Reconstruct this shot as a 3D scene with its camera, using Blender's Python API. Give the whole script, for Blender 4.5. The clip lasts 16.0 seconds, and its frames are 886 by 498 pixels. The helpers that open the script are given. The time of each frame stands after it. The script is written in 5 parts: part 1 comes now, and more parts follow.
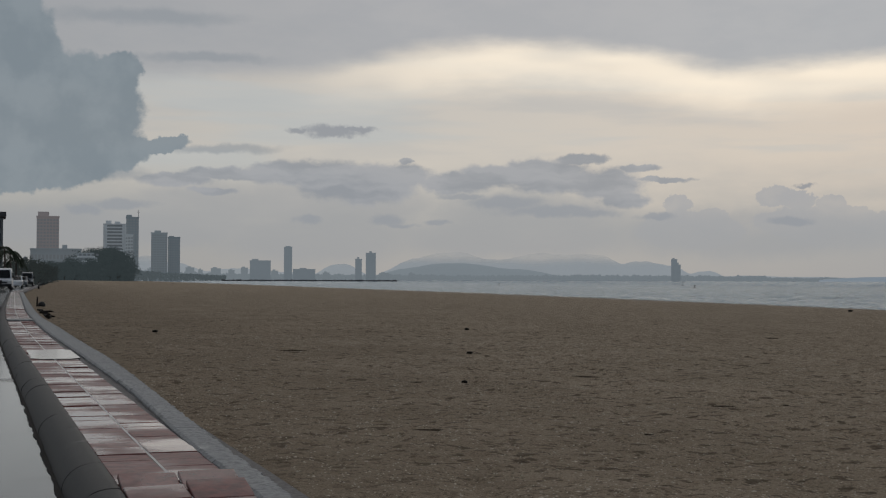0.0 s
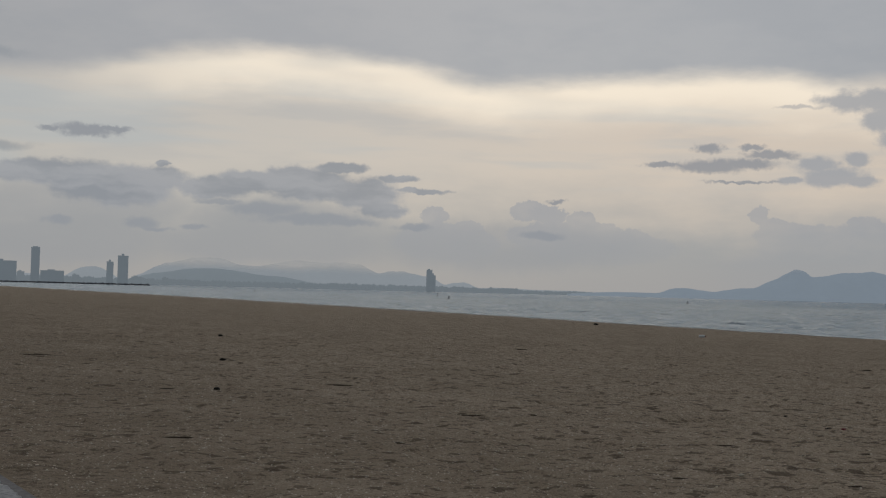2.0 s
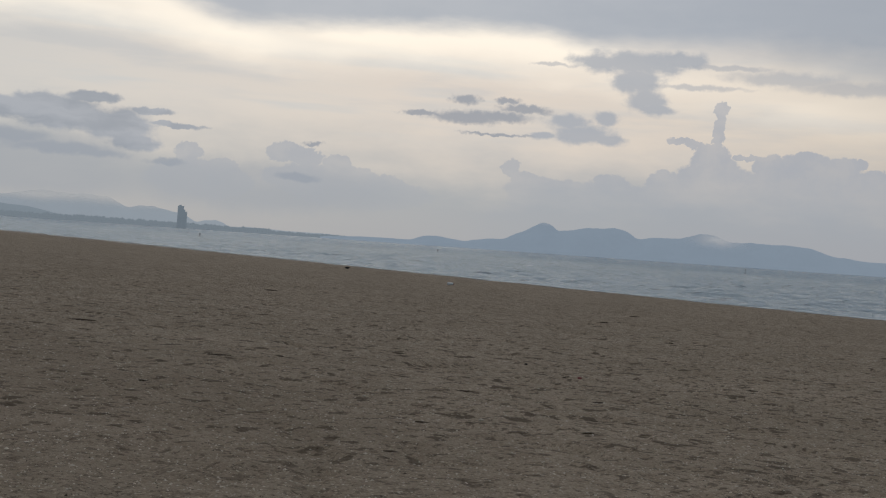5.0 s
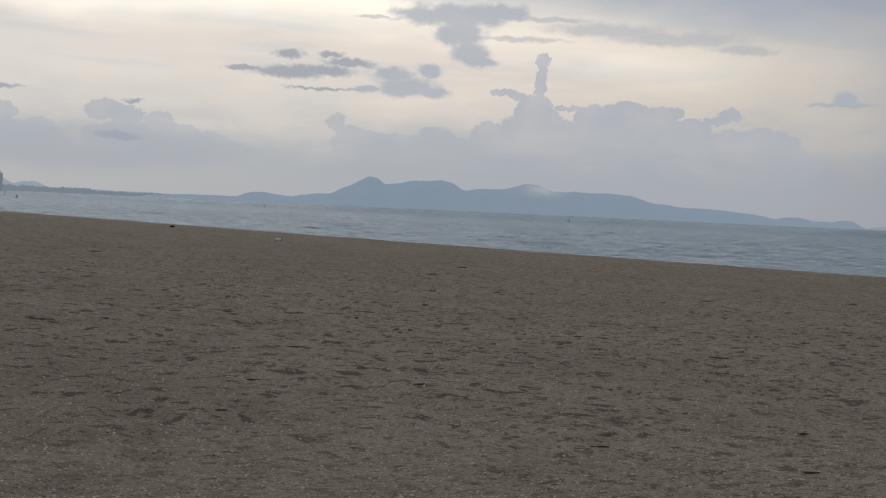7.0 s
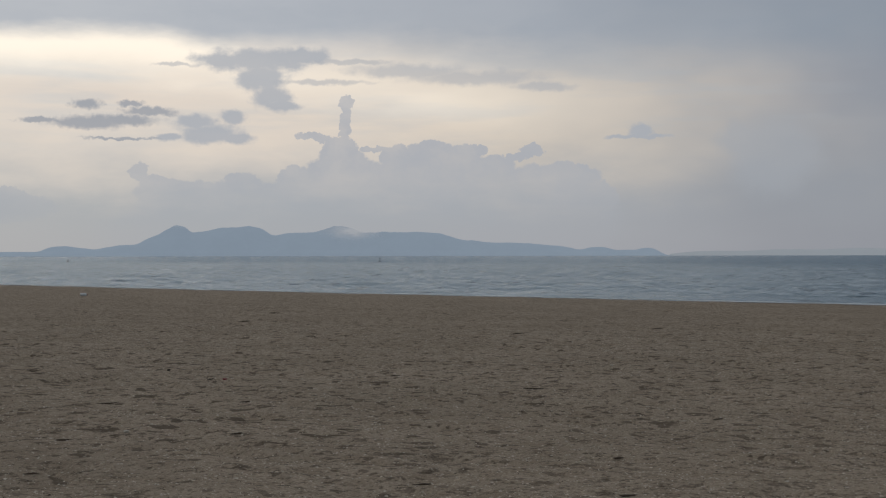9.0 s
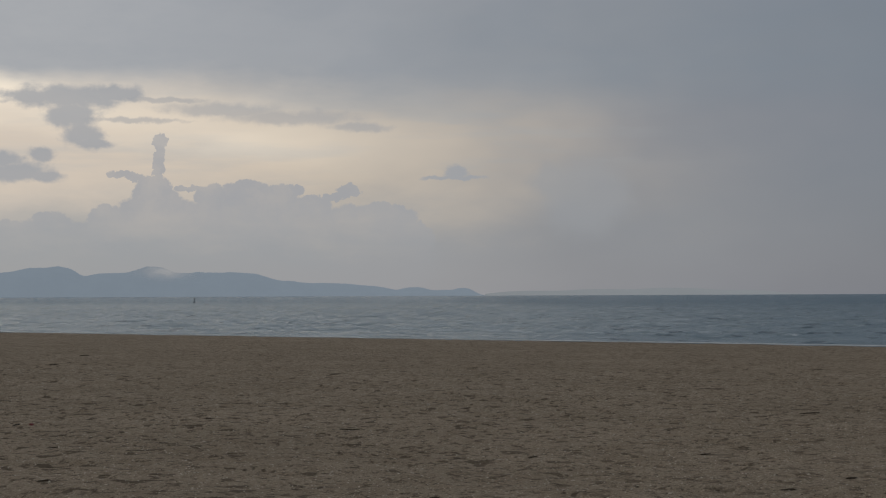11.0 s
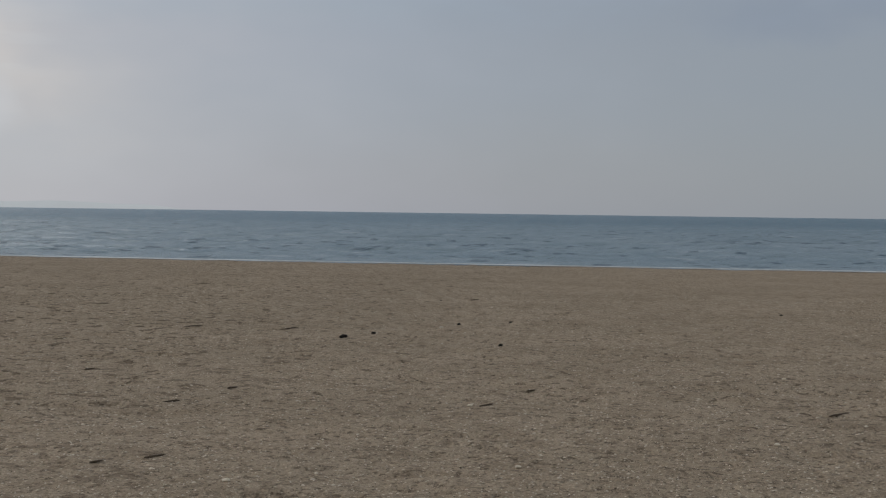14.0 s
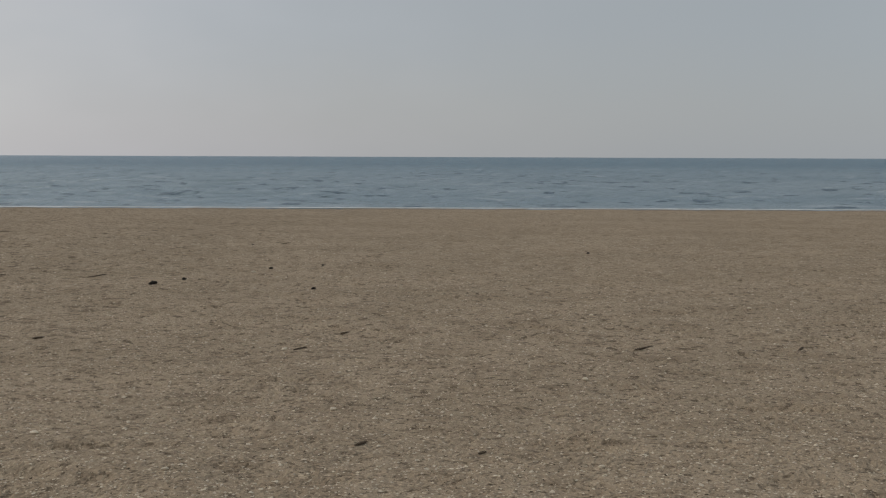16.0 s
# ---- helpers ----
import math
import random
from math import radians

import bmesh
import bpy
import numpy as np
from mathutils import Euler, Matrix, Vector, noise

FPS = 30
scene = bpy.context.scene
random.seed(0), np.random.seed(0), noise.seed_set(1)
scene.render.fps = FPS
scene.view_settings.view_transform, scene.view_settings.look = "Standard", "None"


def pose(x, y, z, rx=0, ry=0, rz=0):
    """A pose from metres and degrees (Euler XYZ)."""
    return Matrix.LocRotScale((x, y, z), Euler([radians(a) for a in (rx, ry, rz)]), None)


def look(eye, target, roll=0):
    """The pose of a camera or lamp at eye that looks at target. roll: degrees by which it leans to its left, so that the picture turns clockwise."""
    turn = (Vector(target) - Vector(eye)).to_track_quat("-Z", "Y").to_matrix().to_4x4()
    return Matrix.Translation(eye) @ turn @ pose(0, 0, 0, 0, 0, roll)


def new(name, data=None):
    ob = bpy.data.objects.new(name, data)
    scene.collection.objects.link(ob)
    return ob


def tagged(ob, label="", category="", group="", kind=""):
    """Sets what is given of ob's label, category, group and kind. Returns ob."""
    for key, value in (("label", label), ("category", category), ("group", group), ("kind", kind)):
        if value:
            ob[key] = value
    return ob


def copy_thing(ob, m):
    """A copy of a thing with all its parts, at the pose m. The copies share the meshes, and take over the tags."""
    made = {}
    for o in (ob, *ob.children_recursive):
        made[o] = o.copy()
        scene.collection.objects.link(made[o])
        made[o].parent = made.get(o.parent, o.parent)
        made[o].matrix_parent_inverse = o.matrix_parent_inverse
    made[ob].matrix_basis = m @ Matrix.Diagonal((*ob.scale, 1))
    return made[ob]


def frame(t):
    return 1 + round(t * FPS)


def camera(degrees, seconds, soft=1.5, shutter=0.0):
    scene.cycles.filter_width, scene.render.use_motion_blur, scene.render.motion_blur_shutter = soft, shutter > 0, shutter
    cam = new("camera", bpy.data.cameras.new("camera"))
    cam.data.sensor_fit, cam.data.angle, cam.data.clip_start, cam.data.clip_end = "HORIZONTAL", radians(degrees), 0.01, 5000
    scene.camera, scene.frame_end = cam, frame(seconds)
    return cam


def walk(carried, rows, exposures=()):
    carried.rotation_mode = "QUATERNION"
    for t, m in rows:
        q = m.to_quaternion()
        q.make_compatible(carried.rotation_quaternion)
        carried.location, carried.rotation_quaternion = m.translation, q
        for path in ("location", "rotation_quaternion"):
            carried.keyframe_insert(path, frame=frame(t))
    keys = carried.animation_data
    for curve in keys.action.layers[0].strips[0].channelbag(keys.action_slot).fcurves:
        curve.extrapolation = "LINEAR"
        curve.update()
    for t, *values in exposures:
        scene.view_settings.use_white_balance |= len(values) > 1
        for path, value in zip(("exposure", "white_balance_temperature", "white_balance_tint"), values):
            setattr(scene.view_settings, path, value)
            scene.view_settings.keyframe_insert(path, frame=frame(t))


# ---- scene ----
# ---------------------------------------------------------------- camera
EYE = 1.18
cam = camera(35.06, 16.0, soft=1.2, shutter=0.0)
# seconds, bearing (clockwise from +y), tilt, roll; the camera turns where it is
TURNS = [
    (0.0, 0.000, 1.254, 0.163), (0.5, 2.378, 1.474, 0.652), (1.0, 4.271, 1.576, 0.879),
    (1.5, 6.641, 1.638, 1.030), (2.0, 9.887, 1.725, 1.490), (2.5, 12.702, 1.819, 2.283),
    (3.0, 16.082, 1.921, 3.073), (3.5, 17.320, 1.477, 3.451), (4.0, 18.078, 1.094, 3.407),
    (4.2, 18.352, 0.902, 3.426), (6.3, 24.200, -1.551, 4.077), (6.5, 24.944, -1.556, 3.697),
    (7.0, 27.143, -1.610, 2.633), (7.5, 28.653, -1.636, 1.350), (8.0, 30.920, -1.607, 0.425),
    (8.2, 32.856, -1.269, 0.356), (10.3, 36.373, 1.809, -0.627), (10.5, 37.491, 1.835, -0.647),
    (11.0, 42.286, 1.881, -0.234), (11.5, 45.916, 1.715, 0.381), (12.0, 47.832, 1.353, 0.751),
    (12.5, 51.671, 0.660, 0.884), (13.0, 57.954, 0.257, 0.782), (13.5, 64.178, 0.176, 1.339),
    (14.0, 66.911, -1.496, 0.776), (14.5, 67.883, -1.961, 0.411), (15.0, 69.537, -2.308, -0.050),
    (15.5, 72.411, -3.328, -0.080), (16.0, 74.604, -3.782, 0.224)]


def bearing(az, el=0.0):
    a, e = radians(az), radians(el)
    return Vector((math.sin(a) * math.cos(e), math.cos(a) * math.cos(e), math.sin(e)))


def aim(az, el, roll):
    eye = Vector((0, 0, EYE))
    return look(eye, eye + bearing(az, el), roll)


EXPOSURES = [(0.0, -0.02, 6520, 10), (0.6, -0.12, 6560, 10), (1.5, -0.12, 6500, 10), (3.0, 0.0, 6450, 10), (4.2, 0.05, 6350, 10),
             (6.3, 0.24, 6120, 10), (8.2, 0.24, 6120, 10), (10.3, -0.06, 6550, 10), (11.0, -0.08, 6500, 10), (12.5, 0.32, 6480, 10),
             (13.5, 0.66, 6480, 10), (14.5, 0.77, 6780, 10), (15.0, 0.76, 6950, 10), (15.5, 0.8, 6980, 10), (16.0, 1.0, 7000, 10)]
walk(cam, [(t, aim(a, e, r)) for t, a, e, r in TURNS], EXPOSURES)

# ---------------------------------------------------------------- sky and sun
SUN_AZ, SUN_EL = 14.0, 30.0


def srgb(r, g, b):
    f = lambda c: c / 12.92 if c <= 0.04045 else ((c + 0.055) / 1.055) ** 2.4
    return (f(r / 255), f(g / 255), f(b / 255), 1.0)


class Nodes:
    """Short hand for wiring nodes."""

    def __init__(self, tree):
        self.tree = tree

    def add(self, kind):
        return self.tree.nodes.new(kind)

    def put(self, socket, value):
        if isinstance(value, bpy.types.NodeSocket):
            self.tree.links.new(value, socket)
        elif value is not None:
            socket.default_value = value

    def math(self, op, a, b=None, c=None, clamp=False):
        n = self.add("ShaderNodeMath")
        n.operation, n.use_clamp = op, clamp
        for s, v in zip(n.inputs, (a, b, c)):
            self.put(s, v)
        return n.outputs[0]

    def vec(self, op, a, b=None, c=None, out=0):
        n = self.add("ShaderNodeVectorMath")
        n.operation = op
        for s, v in zip(n.inputs, (a, b, c)):
            self.put(s, v)
        return n.outputs[out]

    def noise(self, v, scale, detail=3.0, rough=0.55, out=0, dim="3D", distort=0.0):
        n = self.add("ShaderNodeTexNoise")
        n.noise_dimensions = dim
        self.put(n.inputs["Vector"], v)
        n.inputs["Scale"].default_value, n.inputs["Detail"].default_value = scale, detail
        n.inputs["Roughness"].default_value = rough
        n.inputs["Distortion"].default_value = distort
        return n.outputs[out]

    def ramp(self, f, stops, smooth=False):
        n = self.add("ShaderNodeValToRGB")
        n.color_ramp.interpolation = "B_SPLINE" if smooth else "LINEAR"
        e = n.color_ramp.elements
        while len(e) < len(stops):
            e.new(1.0)
        for el, (p, c) in zip(e, stops):
            el.position = p
            el.color = c if isinstance(c, tuple) else (c, c, c, 1)
        self.put(n.inputs[0], f)
        return n.outputs[0]

    def span(self, f, lo, hi, a=0.0, b=1.0, smooth=True):
        n = self.add("ShaderNodeMapRange")
        n.interpolation_type = "SMOOTHSTEP" if smooth else "LINEAR"
        for s, v in zip(n.inputs, (f, lo, hi, a, b)):
            self.put(s, v)
        return n.outputs[0]

    def mix(self, f, a, b, how="MIX"):
        n = self.add("ShaderNodeMix")
        n.data_type, n.blend_type = "RGBA", how
        self.put(n.inputs[0], f)
        self.put(n.inputs[6], a)
        self.put(n.inputs[7], b)
        return n.outputs[2]


# clouds as lobes in degrees: bearing, elevation, half width, half height
STORM = [(-18.6, 9.4, 2.9, 3.2), (-17.2, 4.3, 3.2, 0.9), (-11.4, 5.35, 1.3, 0.34), (-16.3, 6.26, 4.1, 2.6), (-14.4, 6.77, 2.31, 2.08), (-16.8, 8.87, 1.62, 1.62), (-15.7, 4.74, 2.54, 1.27),
         (-13.5, 5.2, 1.62, 0.85),
         (-13.1, 8.14, 0.92, 0.88)]
BAND = [(-10.7, 3.95, 1.6, 0.26), (-8.6, 4.25, 1.9, 0.27), (-6.2, 4.3, 2.0, 0.5), (-4.2, 4.0, 1.7, 0.82), (-2.8, 3.85, 1.7, 0.85),
        (-1.5, 4.25, 1.2, 0.5), (-1.5, 4.85, 0.35, 0.16), (0.4, 3.95, 1.7, 0.42), (2.3, 4.25, 1.8, 0.45), (4.0, 4.5, 1.7, 0.4),
        (5.6, 4.9, 1.1, 0.2), (5.0, 3.95, 2.2, 0.48), (6.8, 3.95, 1.4, 0.62), (7.8, 4.5, 0.9, 0.16), (9.0, 4.02, 1.1, 0.11),
        (7.3, 3.25, 0.9, 0.32), (-9.4, 3.55, 0.9, 0.14)]
UNDER = [(4.4, 2.85, 2.1, 0.24), (5.9, 2.72, 1.1, 0.18), (2.5, 3.15, 1.5, 0.28), (0.8, 3.4, 0.9, 0.12), (-2.25, 2.42, 0.8, 0.2),
         (-1.7, 2.22, 0.6, 0.1), (-0.35, 2.35, 0.5, 0.1), (-5.5, 2.4, 0.5, 0.2), (-12.9, 3.0, 1.3, 0.2), (-14.4, 2.75, 0.6, 0.2),
         (8.6, 2.6, 0.7, 0.12), (13.9, 2.35, 0.8, 0.16)]
SCRAPS = [(-4.5, 6.02, 1.0, 0.2), (-3.7, 6.1, 0.75, 0.1), (-5.9, 6.0, 0.35, 0.1), (14.5, 3.76, 0.32, 0.07),
          (20.6, 5.28, 1.1, 0.2), (21.9, 5.4, 1.1, 0.16), (23.0, 5.75, 0.8, 0.14), (20.5, 6.0, 0.45, 0.17), (22.3, 6.05, 0.4, 0.1),
          (18.8, 5.33, 0.7, 0.08), (21.9, 4.66, 1.0, 0.05)]
HIGH = [(-9.9, 8.86, 2.3, 0.2), (-12.2, 10.4, 3.4, 0.3), (-9.0, 5.26, 2.2, 0.17), (-13.2, 4.25, 1.0, 0.3)]
DRIFT = [(24.9, 5.35, 0.7, 0.26), (25.4, 4.9, 1.0, 0.36), (26.5, 4.72, 0.6, 0.18), (26.2, 5.6, 0.5, 0.25), (23.7, 4.75, 0.6, 0.14),
         (27.3, 7.85, 1.7, 0.45), (25.9, 7.85, 0.9, 0.24), (27.4, 7.1, 0.9, 0.55), (27.8, 6.4, 0.7, 0.45), (28.2, 6.05, 0.75, 0.16),
         (29.2, 8.05, 0.9, 0.28), (42.8, 4.98, 0.4, 0.2), (42.8, 4.76, 1.0, 0.08)]
THIN = [(24.1, 7.62, 0.75, 0.07), (30.0, 7.02, 1.6, 0.09), (31.0, 7.84, 1.6, 0.1), (33.4, 7.5, 2.2, 0.26), (36.0, 7.2, 2.4, 0.28),
        (39.0, 6.85, 1.2, 0.16)]
TURRETS = [(30.88, 6.2, 0.34, 0.3), (30.82, 5.65, 0.24, 0.5), (30.8, 5.1, 0.26, 0.45), (30.6, 4.3, 0.75, 0.5), (29.3, 4.86, 0.55, 0.14),
           (29.9, 4.7, 0.45, 0.14), (31.9, 4.32, 0.5, 0.13), (22.6, 3.35, 0.35, 0.36), (23.2, 2.9, 0.6, 0.4), (24.0, 2.49, 1.62, 0.6),
           (26.7, 2.85, 0.8, 0.5), (28.7, 3.1, 0.75, 0.55), (36.3, 4.3, 0.4, 0.22), (38.5, 4.28, 0.5, 0.3), (37.9, 4.0, 0.5, 0.2)]
BANK = [(30.7, 3.7, 1.1, 0.75), (32.9, 4.0, 0.7, 0.55), (34.3, 4.15, 0.95, 0.6), (35.6, 3.9, 0.8, 0.6), (36.9, 3.6, 0.9, 0.5),
        (39.9, 3.2, 1.3, 0.6), (40.9, 2.4, 1.0, 0.69), (31.5, 0.9, 10.5, 1.9), (36.5, 1.6, 5.5, 1.9),
        (26.5, 2.0, 4.0, 1.0), (30.8, 2.9, 2.0, 1.2), (34.8, 3.0, 3.4, 1.2), (38.8, 2.5, 2.4, 1.2)]
PUFFS = [(13.3, 3.35, 0.75, 0.42), (14.2, 3.2, 0.8, 0.4), (15.5, 3.0, 0.55, 0.4), (16.4, 2.6, 0.8, 0.35), (17.5, 2.35, 1.0, 0.35),
         (14.6, 2.3, 2.2, 0.6), (16.5, 1.9, 3.0, 0.7), (9.5, 3.05, 0.6, 0.42), (10.9, 2.6, 0.7, 0.32), (10.0, 2.0, 2.2, 0.8)]
LOW = [(-15.0, 2.08, 4.16, 0.92), (-10.6, 2.13, 3.7, 0.92), (-5.2, 1.72, 4.62, 1.16), (2.7, 1.74, 6.01, 0.92),
       (-4.6, 3.0, 4.6, 1.3), (-9.5, 2.9, 3.6, 1.1), (3.5, 2.6, 4.5, 1.0), (12.0, 1.9, 6.0, 1.1), (46.7, 4.6, 0.9, 0.8), (48.0, 3.97, 2.0, 1.6)]
# lower edge of the high grey deck: bearing, elevation
DECK = [(-18, 7.9), (-11, 8.2), (-5.7, 8.35), (-3.5, 8.75), (-0.8, 9.38), (1.2, 9.62), (3.4, 9.6), (6, 9.36), (8.2, 9.12), (10.2, 8.8),
        (12.5, 8.52), (14.7, 8.53), (17, 8.76), (19.2, 8.94), (21.6, 9.0), (24.0, 8.75), (26.5, 8.45), (29.6, 7.85), (32.8, 7.6),
        (35.7, 7.1), (39.1, 6.72), (41.4, 6.82), (44.8, 6.85), (48.2, 6.95), (56, 7.0), (70, 6.5)]


def build_world():
    world = bpy.data.worlds.new("evening_sky")
    scene.world = world
    world.use_nodes = True
    world.node_tree.nodes.clear()
    g = Nodes(world.node_tree)
    way = g.add("ShaderNodeTexCoord").outputs["Generated"]
    sep = g.add("ShaderNodeSeparateXYZ")
    g.put(sep.inputs[0], way)
    x, y, z = sep.outputs
    az = g.math("MULTIPLY", g.math("ARCTAN2", x, y), 57.29578)
    el = g.math("MULTIPLY", g.math("ARCSINE", z), 57.29578)
    join = g.add("ShaderNodeCombineXYZ")
    g.put(join.inputs[0], az)
    g.put(join.inputs[1], el)
    flat = join.outputs[0]

    def warped(amount, scale, fine, fine_scale):
        a = g.vec("SUBTRACT", g.noise(flat, scale, 3.0, 0.55, 1, "2D"), (0.5, 0.5, 0.5))
        b = g.vec("SUBTRACT", g.noise(flat, fine_scale, 4.0, 0.6, 1, "2D"), (0.5, 0.5, 0.5))
        v = g.vec("MULTIPLY_ADD", a, amount, flat)
        return g.vec("MULTIPLY_ADD", b, fine, v)

    def lobes(v, rows, grow=1.0):
        best = None
        blend = 0.12 if grow == 1.0 else 0.2
        for a, e, w, h in rows:
            w, h = w * grow, h * grow
            d = g.vec("MULTIPLY_ADD", v, (1 / w, 1 / h, 0), (-a / w, -e / h, 0))
            d = g.vec("LENGTH", d, out=1)
            best = d if best is None else g.math("SMOOTH_MIN", best, d, blend)
        return best

    def frayed(d, stretch, scale, amount):
        """Cloud edges torn at many scales."""
        f = g.noise(g.vec("MULTIPLY", flat, stretch), scale, 7.0, 0.62, 0, "2D")
        return g.math("MULTIPLY_ADD", g.math("SUBTRACT", f, 0.5), amount, d)

    # clear evening sky behind everything
    clear = g.add("ShaderNodeTexSky")
    clear.sky_type, clear.sun_disc = "NISHITA", False
    clear.sun_elevation, clear.sun_rotation = radians(SUN_EL), radians(SUN_AZ)
    thin = g.vec("MULTIPLY", clear.outputs[0], (0.08, 0.08, 0.08))

    stray = g.noise(g.vec("MULTIPLY", flat, (0.5, 1.0, 1.0)), 0.22, 3.0, 0.6, 0, "2D")
    strayed = g.math("MULTIPLY_ADD", g.math("SUBTRACT", stray, 0.5), 9.0, az)
    turn = g.math("DIVIDE", g.math("ADD", strayed, 180.0), 360.0)
    at = lambda a: (a + 180) / 360
    # veil of cloud: colour low down and in the bright gap, by bearing
    low = g.ramp(turn, [(0, srgb(122, 128, 136)), (at(-60), srgb(128, 134, 142)), (at(-18), srgb(150, 153, 156)),
                        (at(0), srgb(159, 161, 163)), (at(14), srgb(150, 155, 160)), (at(28), srgb(141, 149, 158)),
                        (at(40), srgb(149, 152, 158)), (at(50), srgb(134, 138, 146)), (at(62), srgb(123, 127, 136)),
                        (at(75), srgb(113, 118, 124)), (at(92), srgb(108, 115, 123)), (at(140), srgb(122, 128, 136)), (1, srgb(122, 128, 136))], True)
    gap = g.ramp(turn, [(0, srgb(126, 132, 140)), (at(-60), srgb(136, 141, 146)), (at(-18), srgb(184, 180, 174)),
                        (at(0), srgb(196, 191, 184)), (at(14), srgb(207, 195, 182)), (at(26), srgb(210, 196, 182)),
                        (at(36), srgb(208, 193, 175)), (at(43), srgb(180, 171, 161)), (at(50), srgb(137, 138, 144)),
                        (at(62), srgb(122, 128, 138)), (at(75), srgb(112, 118, 126)), (at(92), srgb(107, 115, 124)), (at(140), srgb(126, 132, 140)),
                        (1, srgb(126, 132, 140))], True)
    deck = g.ramp(turn, [(0, srgb(118, 124, 132)), (at(-60), srgb(130, 136, 142)), (at(-18), srgb(160, 161, 163)),
                         (at(0), srgb(169, 169, 171)), (at(16), srgb(170, 172, 175)), (at(30), srgb(161, 164, 169)),
                         (at(40), srgb(152, 155, 160)), (at(50), srgb(134, 139, 146)), (at(62), srgb(119, 127, 137)),
                         (at(75), srgb(111, 118, 128)), (at(92), srgb(105, 113, 124)), (at(140), srgb(122, 128, 136)),
                         (1, srgb(118, 124, 132))], True)
    sway = g.vec("MULTIPLY", flat, (0.35, 1.0, 1.0))
    wisp = g.noise(sway, 0.55, 4.0, 0.6, 0, "2D")
    # horizon haze into the bright gap
    el_w = g.math("MULTIPLY_ADD", g.math("SUBTRACT", wisp, 0.5), 2.2, el)
    sky = g.mix(g.span(el_w, 1.3, 5.4), low, gap)
    # streaks inside the gap
    streak = g.noise(g.vec("MULTIPLY", flat, (0.12, 0.9, 1.0)), 0.9, 4.0, 0.55, 0, "2D")
    dim = g.math("MULTIPLY", g.span(streak, 0.45, 0.7), g.math("MULTIPLY", g.span(el, 3.0, 6.0), g.span(az, 56.0, 44.0)))
    sky = g.mix(g.math("MULTIPLY", dim, 0.45), sky, g.mix(0.35, deck, srgb(186, 188, 186)))
    veil = g.noise(g.vec("MULTIPLY", flat, (0.07, 0.8, 1.0)), 0.9, 3.0, 0.5, 0, "2D")
    veil = g.math("MULTIPLY", g.span(veil, 0.48, 0.66, 0.0, 0.5), g.math("MULTIPLY", g.span(el, 3.6, 5.0), g.span(az, 34.0, 20.0)))
    sky = g.mix(veil, sky, srgb(176, 183, 186))
    # high deck
    edge = g.ramp(turn, [(at(a), e / 20) for a, e in DECK])
    edge = g.math("MULTIPLY", edge, 20.0)
    torn = g.noise(g.vec("MULTIPLY", flat, (0.3, 1.0, 1.0)), 1.6, 5.0, 0.6, 0, "2D")
    up = g.math("MULTIPLY_ADD", g.math("SUBTRACT", wisp, 0.5), 0.5, el)
    up = g.math("SUBTRACT", g.math("MULTIPLY_ADD", g.math("SUBTRACT", torn, 0.5), 0.35, up), edge)
    # sunlit rim under the deck
    broad = g.noise(g.vec("MULTIPLY", flat, (0.10, 0.55, 1.0)), 0.8, 2.0, 0.5, 0, "2D")
    glow = g.math("MULTIPLY", g.span(up, -2.5, -0.5), g.span(broad, 0.62, 0.42, 0.55, 1.0))
    glow = g.math("MULTIPLY", glow, g.math("MULTIPLY", g.span(az, -8.0, 3.0), g.span(az, 45.0, 23.0)))
    sky = g.mix(g.math("MULTIPLY", glow, 0.92), sky, srgb(252, 238, 217))
    mottled = g.mix(g.span(wisp, 0.35, 0.7), deck, g.mix(0.12, deck, srgb(120, 132, 146)))
    sky = g.mix(g.span(up, g.span(az, 24.0, 34.0, -0.55, -0.35), g.span(az, 24.0, 36.0, 0.45, 2.4)), sky, mottled)
    sky = g.mix(0.06, sky, thin)
    # one darker patch low in the north
    patch = lobes(warped((3.0, 1.6, 0), 0.25, (0.8, 0.6, 0), 0.9), [(80.5, 7.9, 3.4, 1.2), (84.0, 8.6, 3.0, 1.0)])
    sky = g.mix(g.span(patch, 1.4, 0.3, 0.0, 0.4), sky, srgb(104, 114, 128))
    # soft low cloud, then the far bank, then nearer dark clouds
    v = warped((0.9, 0.5, 0), 0.7, (0.22, 0.16, 0), 3.0)
    d = lobes(v, LOW)
    sky = g.mix(g.math("MULTIPLY", g.span(d, 1.25, 0.55), 0.55), sky, srgb(154, 157, 161))
    v2 = warped((0.35, 0.3, 0), 1.3, (0.4, 0.33, 0), 3.4)
    d = lobes(v2, BANK + TURRETS + PUFFS)
    fade = g.span(el, 0.8, 4.2, 0.12, 0.85)
    fade = g.math("MULTIPLY", fade, g.span(g.noise(v2, 0.6, 4.0, 0.6, 0, "2D"), 0.3, 0.7, 0.75, 1.0))
    sky = g.mix(g.math("MULTIPLY", g.span(d, 1.06, 0.92), fade), sky, g.mix(g.span(el, 2.0, 6.0), srgb(159, 162, 167), srgb(162, 164, 169)))
    v3 = warped((0.8, 0.35, 0), 0.8, (0.55, 0.2, 0), 1.9)
    d = lobes(v3, BAND, 1.05)
    tone = g.mix(g.span(g.noise(g.vec("MULTIPLY", v3, (0.3, 1.4, 1.0)), 0.9, 3.0, 0.55, 0, "2D"), 0.35, 0.65), srgb(143, 148, 155), srgb(160, 163, 168))
    d = frayed(d, (0.45, 1.0, 1.0), 1.1, 0.9)
